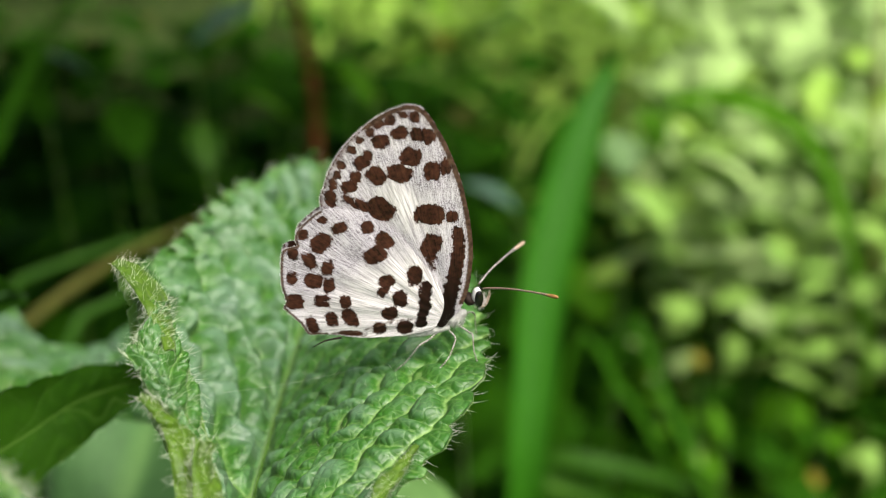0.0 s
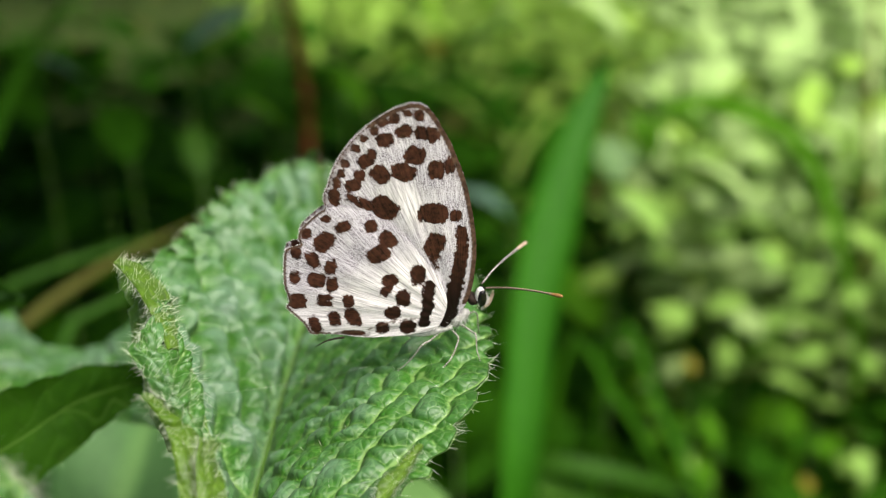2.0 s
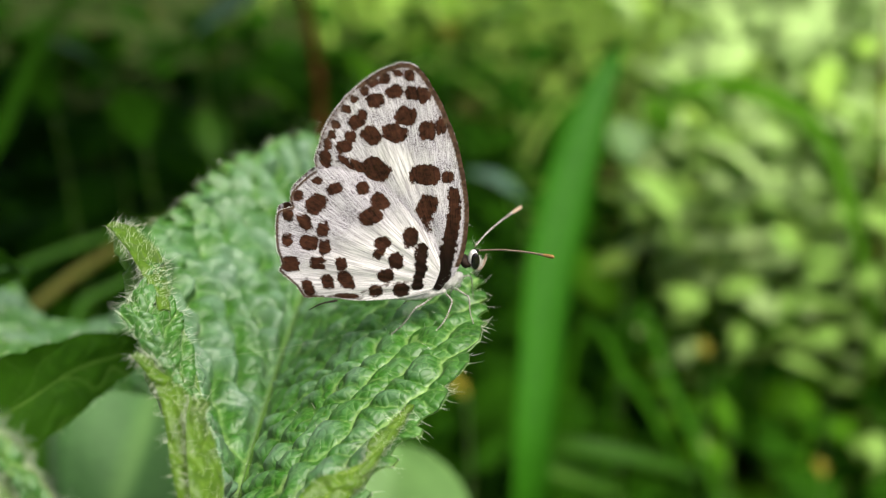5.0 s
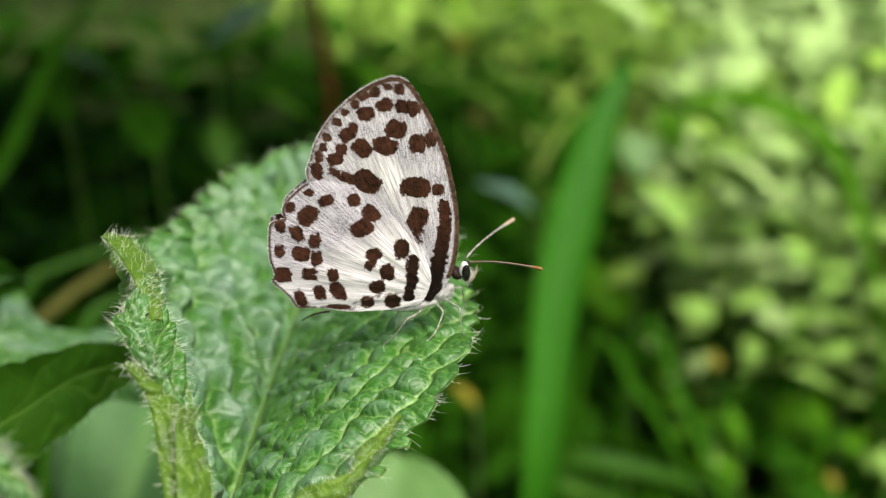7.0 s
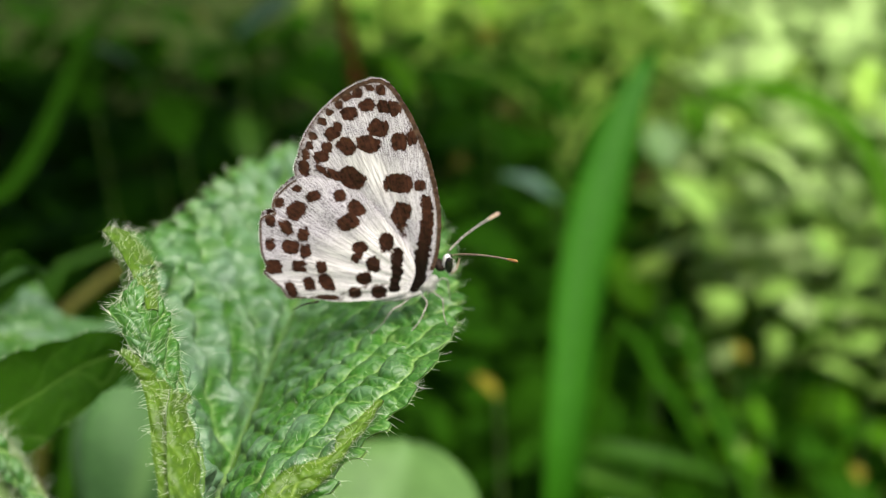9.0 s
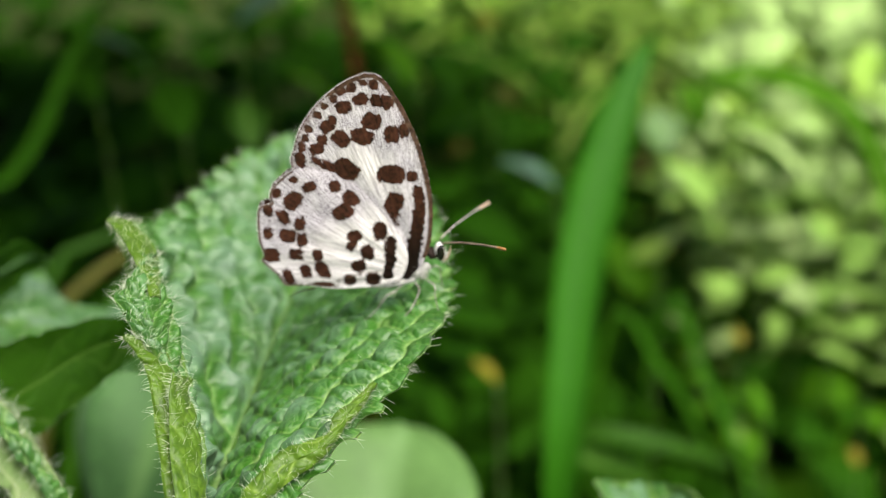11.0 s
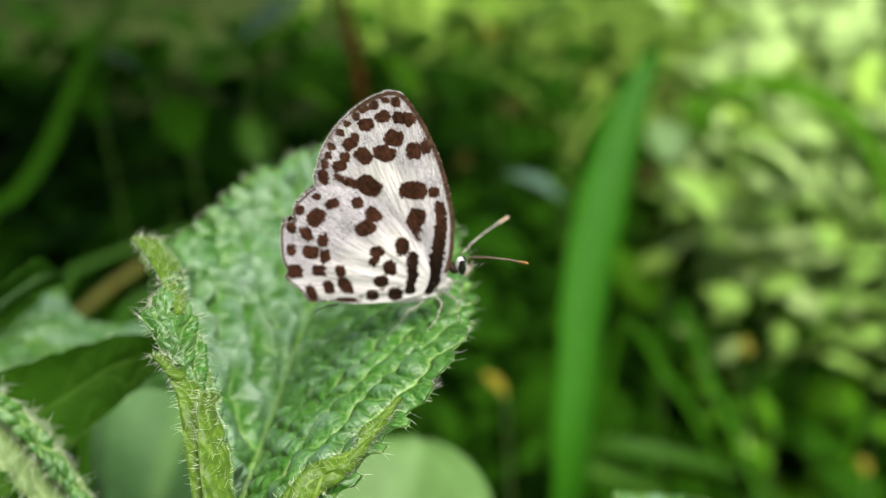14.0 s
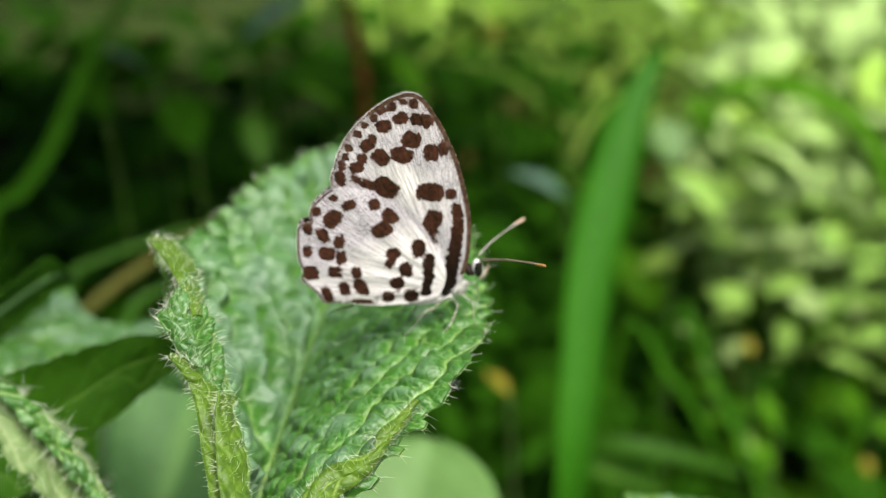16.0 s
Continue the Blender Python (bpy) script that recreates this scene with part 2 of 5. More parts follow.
def hairs(roots, ways, lengths, radius, bend=0.25, seed=3):
    """Fine tapering hairs, three-sided, with a bend half way."""
    rng = np.random.default_rng(seed)
    roots, ways, n = np.asarray(roots), np.asarray(ways), len(roots)
    ways = ways / (np.linalg.norm(ways, axis=1)[:, None] + 1e-12)
    side = np.cross(ways, rng.normal(size=(n, 3))); side /= np.linalg.norm(side, axis=1)[:, None] + 1e-12
    other = np.cross(ways, side)
    L = np.asarray(lengths)[:, None]
    mid = roots + ways * L * 0.5 + side * L * bend * 0.18
    tip = roots + ways * L + side * L * bend * 0.75
    v = np.empty((n, 7, 3))
    for k in range(3):
        c, s = math.cos(2.094 * k), math.sin(2.094 * k)
        v[:, k] = roots + radius * (c * side + s * other)
        v[:, 3 + k] = mid + 0.65 * radius * (c * side + s * other)
    v[:, 6] = tip
    one = [(0, 1, 4, 3), (1, 2, 5, 4), (2, 0, 3, 5), (3, 4, 6), (4, 5, 6), (5, 3, 6)]
    return v.reshape(-1, 3), [tuple(7 * i + k for k in q) for i in range(n) for q in one]


def lattice_noise(a, b, seed=0):
    """Smooth value noise on the plane, 0 to 1."""
    rng = np.random.default_rng(seed)
    g = rng.random((64, 64))
    i, j = np.floor(a).astype(int), np.floor(b).astype(int)
    x, y = a - i, b - j
    x, y = x * x * (3 - 2 * x), y * y * (3 - 2 * y)
    q = lambda m, n: g[m % 64, n % 64]
    return (q(i, j) * (1 - x) + q(i + 1, j) * x) * (1 - y) + (q(i, j + 1) * (1 - x) + q(i + 1, j + 1) * x) * y


# ---- large leaves, built from five lines that run from stalk to tip ----
def quilted_leaf(name, lines, mats, rows=380, cols=100, puff=(0.95, 0.95), stripe=(3.0, 3.0), cell=(1.75, 1.75), tooth=(2.9, 2.6), tooth_depth=(1.2, 0.95), slope=(0.64, 0.64), vein_show=(0.5, 0.8), thick=0.16, seed=1, hair_margin=650, hair_face=1500, hair_len=0.95, parent=None, wave=1.4, rib_r=0.55):
    """lines: left margin, left middle, midrib, right middle, right margin, in mm. Puffed between its veins, toothed at the margin, hairy."""
    rng = np.random.default_rng(seed)
    pair = lambda v: v if isinstance(v, tuple) else (v, v)
    puff, stripe, cell = pair(puff), pair(stripe), pair(cell)
    L = [spline(q, rows) for q in lines]
    q = np.linspace(-1, 1, 2 * cols + 1)
    cross = np.stack(L, 1)                                  # rows, 5, 3
    P = np.empty((rows, len(q), 3))
    for half, (a, b, c) in ((0, (2, 1, 0)), (1, (2, 3, 4))):
        w = np.linspace(0, 1, cols + 1)[None, :, None]
        A, B, D = cross[:, a][:, None], cross[:, b][:, None], cross[:, c][:, None]
        ctrl = 2 * B - 0.5 * (A + D)
        S = (1 - w) ** 2 * A + 2 * w * (1 - w) * ctrl + w * w * D
        if half:
            P[:, cols:] = S
        else:
            P[:, :cols + 1] = S[:, ::-1]
    # arc lengths
    along = np.r_[0, np.cumsum(np.linalg.norm(np.diff(L[2], axis=0), axis=1))][:, None] + 0 * q[None]
    acr = np.zeros_like(along)
    d = np.linalg.norm(np.diff(P, axis=1), axis=2)
    acr[:, cols + 1:] = np.cumsum(d[:, cols:], 1)
    acr[:, :cols] = np.cumsum(d[:, :cols][:, ::-1], 1)[:, ::-1]
    side = np.sign(q)[None] + 0 * along
    # teeth: pull the margin in between them
    m_len = [np.r_[0, np.cumsum(np.linalg.norm(np.diff(x, axis=0), axis=1))] for x in (L[0], L[4])]
    for s, ml, tw, td in ((-1, m_len[0], tooth[0], tooth_depth[0]), (1, m_len[1], tooth[1], tooth_depth[1])):
        ph = ml / tw + 0.8 * lattice_noise(ml * 0.2, 0 * ml + 3, seed + 5)
        dip = (0.5 + 0.5 * np.cos(2 * np.pi * ph)) ** 2.6 * td * (0.6 + 0.8 * lattice_noise(ml * 0.25, 0 * ml + 11, seed))
        sel = q * s > 0
        tot = np.where(s > 0, acr[:, -1], acr[:, 0])
        pull = 1 - (dip / np.maximum(tot, 2.0))[:, None] * np.clip((np.abs(q[sel])[None] - 0.6) / 0.4, 0, 1)
        P[:, sel] = L[2][:, None] + (P[:, sel] - L[2][:, None]) * pull[..., None]
    # quilting: side veins part the blade into lanes, cross veins part each lane into pillows
    left = side < 0
    w1 = lattice_noise(along * 0.5 + 5, acr * 0.5 + 50 + 20 * side, seed + 11) - 0.5
    w2 = lattice_noise(along * 0.9 + 25, acr * 0.9 + 90 + 20 * side, seed + 12) - 0.5
    lean = np.arctan(np.where(left, slope[0], slope[1]))
    lane_w, cell_w = np.where(left, stripe[0], stripe[1]), np.where(left, cell[0], cell[1])
    across = (along * np.sin(lean) - acr * np.cos(lean) + 1.7 * w1 * lane_w / 2.5 + 0.7 * side + 100) / lane_w
    down_vein = along * np.cos(lean) + acr * np.sin(lean) + 1.1 * w2 + 1.6 * w1
    lane = np.floor(across).astype(int)
    hop = np.random.default_rng(seed + 30).random((97, 97))
    f1 = across - lane
    turn = (down_vein + 0.5 * cell_w * (f1 - 0.5)) / (cell_w * (0.75 + 0.5 * hop[lane % 97, 7])) + 20 + 9 * hop[lane % 97, 3]
    room = np.floor(turn).astype(int)
    f2 = turn - room
    d1, d2 = np.minimum(f1, 1 - f1) * lane_w, np.minimum(f2, 1 - f2) * cell_w
    dome = lambda d, w: 1 - (1 - np.clip(d / w, 0, 1)) ** 2.2
    tall = 0.55 + 0.75 * hop[lane % 97, room % 97]
    pillow = dome(d1, 0.45 * lane_w) * (0.35 + 0.65 * dome(d2, 0.48 * cell_w) * tall)
    near_rib = np.clip(acr / 1.0, 0, 1) if not parent else 1 + 0 * acr
    rim_fade = 1 - 0.45 * np.clip((np.abs(q)[None] - 0.85) / 0.15, 0, 1)
    fine = lattice_noise(along * 2.6, acr * 2.6 + 30 * (side > 0), seed + 8) - 0.5
    fine2 = lattice_noise(along * 1.3, acr * 1.5 + 30 * (side > 0), seed + 9) - 0.5
    lift = np.where(left, puff[0], puff[1])
    height = lift * (pillow * near_rib * rim_fade - 0.5 + 0.1 * fine + 0.14 * fine2)
    vein = np.maximum(1.0 - d1 / 0.13, 0.55 - d2 / 0.16)
    vein = np.clip(vein * vein_show[1] if parent else np.maximum(vein * np.where(left, vein_show[0], vein_show[1]), 1.1 - acr / 0.11), 0, 1)
    # skylight sheen on the fine down, put into colour: strong left and on pillow tops
    down_sheen = np.where(left, 0.15 + 0.75 * pillow * near_rib, 0.05 + 0.7 * pillow ** 2) + np.where(left, 1.1, 0.4) * (lattice_noise(along * 0.6 + 12, acr * 0.6 + 70 + 20 * side, seed + 21) - 0.4)
    down_sheen = down_sheen * (0.4 if parent else 1 - 0.75 * np.abs(q)[None] ** 5)
    du, dv = np.gradient(P, axis=0), np.gradient(P, axis=1)
    N = np.cross(dv, du)
    N /= np.linalg.norm(N, axis=2)[..., None] + 1e-12
    if N[rows // 2, cols + 5, 2] < 0:
        N = -N
    ripple = wave * (lattice_noise(along * 0.22, acr * 0.1 + 40 + 20 * side, seed + 4) - 0.5) * (np.abs(q)[None] ** 3)
    top = P + N * (height + ripple)[..., None]
    low = top - N * thick
    c = len(q)
    idx = np.arange(rows * c).reshape(rows, c)
    quad = np.stack([idx[:-1, :-1], idx[:-1, 1:], idx[1:, 1:], idx[1:, :-1]], -1).reshape(-1, 4)
    t0 = np.cross(top[rows // 2, cols + 6] - top[rows // 2, cols + 5], top[rows // 2 + 1, cols + 5] - top[rows // 2, cols + 5])
    if t0 @ N[rows // 2, cols + 5] < 0:
        quad = quad[:, ::-1]
    nv = rows * c
    ring = np.r_[idx[0, :-1], idx[:-1, -1], idx[-1, :0:-1], idx[:0:-1, 0]]
    rim = np.stack([ring, np.roll(ring, -1), np.roll(ring, -1) + nv, ring + nv], -1)
    faces = np.vstack([quad, quad[:, ::-1] + nv, rim])
    ids = np.r_[np.zeros(len(quad)), np.ones(len(quad)), np.ones(len(rim))]
    thing = parent or new(name)
    v = np.vstack([top.reshape(-1, 3), low.reshape(-1, 3)]) * MM
    mesh_object("folded_margin" if parent else "blade", v, faces, mats, thing, True, ids, "", {"vein": np.r_[vein.ravel(), 0.7 * vein.ravel()], "down_sheen": np.r_[down_sheen.ravel(), down_sheen.ravel()]})
    # midrib as a raised rib under and in the blade
    if not parent:
        rib, rf = tube((L[2] + N[:, cols] * -0.25) * MM, np.linspace(rib_r, 0.3 * rib_r, rows) * MM, 8)
        mesh_object("midrib", rib, rf, LEAF_MID if mats[1] == LEAF_DARK else mats[1], thing)
    if hair_margin:
        i = rng.integers(0, rows, hair_margin)
        s = rng.choice([0, c - 1], hair_margin)
        inner = np.where(s == 0, 3, c - 4)
        out = top[i, s] - top[i, inner]
        out /= np.linalg.norm(out, axis=1)[:, None] + 1e-9
        out = out + rng.normal(size=out.shape) * 0.35 + N[i, s] * 0.15
        hv, hf = hairs(top[i, s] * MM, out, rng.uniform(0.2, 1.0, hair_margin) * hair_len * MM, 0.011 * MM, 0.3, seed)
        mesh_object("margin_hairs", hv, hf, HAIR, thing, label="fine white margin hairs")
    if hair_face:
        i, j = rng.integers(2, rows - 2, hair_face), rng.integers(2, c - 2, hair_face)
        w = N[i, j] + rng.normal(size=(hair_face, 3)) * 0.35
        hv, hf = hairs(top[i, j] * MM, w, rng.uniform(0.3, 0.9, hair_face) * hair_len * MM, 0.009 * MM, 0.4, seed + 1)
        mesh_object("surface_hairs", hv, hf, HAIR, thing, label="sparse white surface hairs")
        k = hair_face // 3
        i, j = rng.integers(2, rows - 2, k), rng.choice(np.r_[2:cols // 2, c - cols // 2:c - 2], k)
        w = -N[i, j] + rng.normal(size=(k, 3)) * 0.5
        hv, hf = hairs(low[i, j] * MM, w, rng.uniform(0.3, 0.9, k) * hair_len * MM, 0.009 * MM, 0.4, seed + 2)
        mesh_object("underside_hairs", hv, hf, HAIR, thing, label="white hairs on the underside")
    return thing


# ---- the butterfly ----
def wing_material():
    m, t, b, out = nodes_of("wing_scales")
    def att(k):
        n = t.nodes.new("ShaderNodeAttribute")
        n.attribute_name = k
        return n.outputs["Fac"]

    spot, grey, edge, ang, rad = att("spot"), att("grey"), att("edge"), att("angle"), att("radius")
    comb = t.nodes.new("ShaderNodeCombineXYZ")
    t.links.new(ang, comb.inputs[0]); t.links.new(rad, comb.inputs[1])
    ray_n = noise_tex(t, 1.0, 4, comb.outputs[0], 0.65)
    speck = noise_tex(t, 13000, 3)
    tiny = noise_tex(t, 3200, 3)
    white = mix_rgb(t, ramp(t, ray_n, 0.38, 0.56), (0.44, 0.4, 0.42), (0.93, 0.88, 0.9))
    scale_rows = noise_tex(t, 2.6, 3, comb.outputs[0], 0.7)
    greyc = mix_rgb(t, ramp(t, speck, 0.4, 0.6), (0.17, 0.14, 0.17), (0.6, 0.56, 0.63))
    greyc = mix_rgb(t, ramp(t, scale_rows, 0.46, 0.64), greyc, (0.72, 0.68, 0.74))
    ground = mix_rgb(t, grey, white, greyc)
    dark = mix_rgb(t, ramp(t, mix_rgb(t, 0.5, tiny, ray_n), 0.36, 0.64), (0.008, 0.0032, 0.002), (0.085, 0.031, 0.018))
    dark = mix_rgb(t, ramp(t, rad, 2.0, 0.6), dark, (0.009, 0.004, 0.003))
    brown = mix_rgb(t, ramp(t, tiny, 0.3, 0.7), (0.03, 0.015, 0.01), (0.13, 0.075, 0.05))
    s_n = add(t, "Math"); s_n.operation = "MULTIPLY_ADD"
    t.links.new(speck, s_n.inputs[0]); s_n.inputs[1].default_value = 0.5; t.links.new(spot, s_n.inputs[2])
    s_m = add(t, "Math"); s_m.operation = "MULTIPLY_ADD"
    t.links.new(ray_n, s_m.inputs[0]); s_m.inputs[1].default_value = 1.0; t.links.new(s_n.outputs[0], s_m.inputs[2])
    col = mix_rgb(t, ramp(t, s_m.outputs[0], 1.12, 1.4), ground, dark)
    col = mix_rgb(t, edge, col, brown)
    t.links.new(col, b.inputs["Base Color"])
    b.inputs["Roughness"].default_value = 0.6
    b.inputs["Specular IOR Level"].default_value = 0.15
    c = bump(t, ray_n, 0.5, 0.03 * MM, b)
    bump(t, speck, 0.35, 0.02 * MM, b, c)
    tr = add(t, "BsdfTranslucent"); t.links.new(col, tr.inputs["Color"])
    ms = add(t, "MixShader", Fac=0.1)
    t.links.new(b.outputs[0], ms.inputs[1]); t.links.new(tr.outputs[0], ms.inputs[2])
    t.links.new(ms.outputs[0], out.inputs["Surface"])
    return m


WING = wing_material()
# outlines and markings in mm from the wing's root: along the back (minus: backwards), up
FORE_EDGE = [(-0.35, -0.87), (0.18, -0.31), (0.78, 0.5), (1.25, 1.91), (1.49, 3.59), (1.55, 5.64), (1.37, 7.63), (1.03, 9.57), (0.55, 11.08), (0.04, 12.37), (-0.61, 13.7), (-1.15, 14.52), (-1.72, 14.95), (-2.29, 15.06), (-2.82, 14.93), (-3.62, 14.56), (-4.42, 13.98), (-5.17, 13.25), (-5.84, 12.48), (-6.42, 11.65), (-6.88, 10.78), (-7.22, 9.74), (-7.47, 8.61), (-6.6, 6.6), (-4.0, 3.2), (-1.6, 0.2)]
HIND_EDGE = [(-0.71, -0.64), (-1.49, -1.06), (-3.21, -1.32), (-5.36, -1.39), (-6.78, -1.17), (-7.91, -1.04), (-8.62, -1.02), (-9.03, -0.17), (-9.52, 0.5), (-10.03, 1.16), (-9.85, 1.8), (-10.06, 2.86), (-10.06, 4.31), (-9.88, 5.5), (-9.5, 5.78), (-9.2, 5.86), (-8.95, 5.98), (-9.05, 6.25), (-9.06, 6.5), (-8.85, 7.01), (-8.25, 7.66), (-7.55, 8.23), (-6.72, 8.44), (-5.07, 8.09), (-3.1, 6.76), (-1.59, 4.71), (-0.55, 2.81), (-0.19, 1.1)]
# ellipses: centre, half axes, tilt
FORE_DISC = [(-2.12, 11.64, 0.61, 0.55, -12), (-2.82, 10.59, 0.71, 0.52, -18), (-4.16, 10.47, 0.52, 0.61, 42), (-0.79, 10.73, 0.52, 0.56, 0), (-0.04, 10.94, 0.33, 0.52, 0), (-3.94, 8.26, 0.84, 0.67, -41), (-5.06, 8.55, 0.67, 0.3, -24), (-5.78, 8.88, 0.41, 0.23, -25), (-0.98, 7.84, 0.91, 0.66, 0), (-1.82, 7.63, 0.21, 0.31, 0), (0.33, 7.62, 0.4, 0.35, 0), (-0.94, 5.75, 0.77, 0.57, 64), (-1.06, 5.1, 0.34, 0.62, 14), (-1.12, 4.5, 0.13, 0.6, 26)]
FORE_MARGIN = [(-2.81, 13.21, 0.51, 0.39, 16), (-3.85, 12.69, 0.49, 0.43, 15), (-4.98, 11.33, 0.47, 0.39, 32), (-4.58, 11.76, 0.29, 0.32, 0), (-5.36, 10.38, 0.32, 0.34, 0), (-5.74, 9.79, 0.46, 0.41, 22), (-1.79, 13.12, 0.38, 0.47, 0), (-1.15, 13.0, 0.52, 0.49, -23), (-5.53, 12.15, 0.26, 0.26, 0), (-6.18, 11.21, 0.26, 0.29, 0), (-6.4, 10.55, 0.23, 0.3, 0), (-4.44, 13.28, 0.25, 0.29, 0), (-3.31, 14.14, 0.32, 0.35, 0), (-1.9, 14.3, 0.3, 0.33, -22), (-2.61, 14.45, 0.25, 0.2, 0), (-3.95, 13.83, 0.32, 0.27, 22), (-6.69, 9.92, 0.2, 0.38, 0), (-6.86, 8.98, 0.33, 0.54, 0), (-5.06, 12.79, 0.26, 0.21, 32)]
HIND_DISC = [(-4.77, 7.11, 0.37, 0.39, 0), (-3.78, 6.18, 0.45, 0.58, 33), (-4.35, 5.22, 0.68, 0.55, 27), (-2.01, 3.6, 0.45, 0.71, 0), (-3.7, 3.23, 0.47, 0.44, 34), (-3.92, 2.48, 0.28, 0.49, -32), (-2.89, 1.82, 0.42, 0.6, 0), (-3.54, 0.63, 0.49, 0.52, 0), (-4.2, -0.58, 0.39, 0.49, 0), (-2.63, -0.58, 0.49, 0.54, 0), (-5.92, -1.02, 0.72, 0.22, -8)]
HIND_MARGIN = [(-6.41, 7.11, 0.46, 0.34, 33), (-7.38, 7.68, 0.3, 0.23, 0), (-8.6, 6.65, 0.3, 0.32, 0), (-7.56, 6.11, 0.67, 0.52, 43), (-8.3, 4.88, 0.38, 0.57, 11), (-7.24, 4.36, 0.31, 0.53, -13), (-9.43, 3.55, 0.31, 0.45, 0), (-8.11, 3.35, 0.52, 0.54, -13), (-7.2, 2.99, 0.35, 0.54, 0), (-9.28, 5.39, 0.3, 0.45, 0), (-9.34, 1.7, 0.52, 0.6, 0), (-7.66, 1.99, 0.45, 0.3, 0), (-7.64, 1.52, 0.48, 0.25, 0), (-6.24, 1.7, 0.31, 0.52, 0), (-7.14, 0.26, 0.36, 0.61, 10), (-6.01, 0.35, 0.43, 0.77, 18), (-8.33, -0.28, 0.35, 0.74, 16)]


def spots_field(x, z, spots, seed):
    """How far inside the nearest spot a place lies: 0.5 at its rim, 1 well inside."""
    wob = 0.16 * (lattice_noise(x * 5 + 50, z * 5 + 50, seed) - 0.5) + 0.1 * (lattice_noise(x * 14 + 50, z * 14 + 50, seed + 1) - 0.5)
    best = np.full(x.shape, -9.0)
    for cx, cz, a, b, deg in spots:
        c, s = math.cos(radians(deg)), math.sin(radians(deg))
        dx, dz = (x - cx) * c + (z - cz) * s, -(x - cx) * s + (z - cz) * c
        a, b = 1.06 * a + 0.01, 1.06 * b + 0.01
        r = (np.abs(dx / a) ** 2.8 + np.abs(dz / b) ** 2.8) ** (1 / 2.8)
        best = np.maximum(best, (1 - r) * min(a, b))
    return np.clip(0.5 + (best + wob * 0.8) / 0.16 * 0.5, 0, 1)


def band_field(x, z, path, w0, w1):
    p = spline(path, 60)
    d = np.full(x.shape, 9.0)
    for k, (px, pz) in enumerate(p):
        d = np.minimum(d, np.hypot(x - px, z - pz) - (w0 + (w1 - w0) * k / 59))
    d = d + 0.22 * (lattice_noise(x * 4 + 40, z * 4 + 40, 31) - 0.5) + 0.12 * (lattice_noise(x * 12 + 40, z * 12 + 40, 32) - 0.5)
    return np.clip(0.5 - d / 0.16 * 0.5, 0, 1)


def settle(x, z):
    """The wings at rest: the hind edge drawn up a little, the front edge drawn in."""
    return x - 0.15 * np.clip((z - 5) / 4, 0, 1) * np.clip((x + 2) / 1.5, 0, 1), z + 0.46 * np.clip((5 - z) / 5.6, 0, 1.1) ** 1.2 - 0.2 * np.clip((z - 12.5) / 2.5, 0, 1)


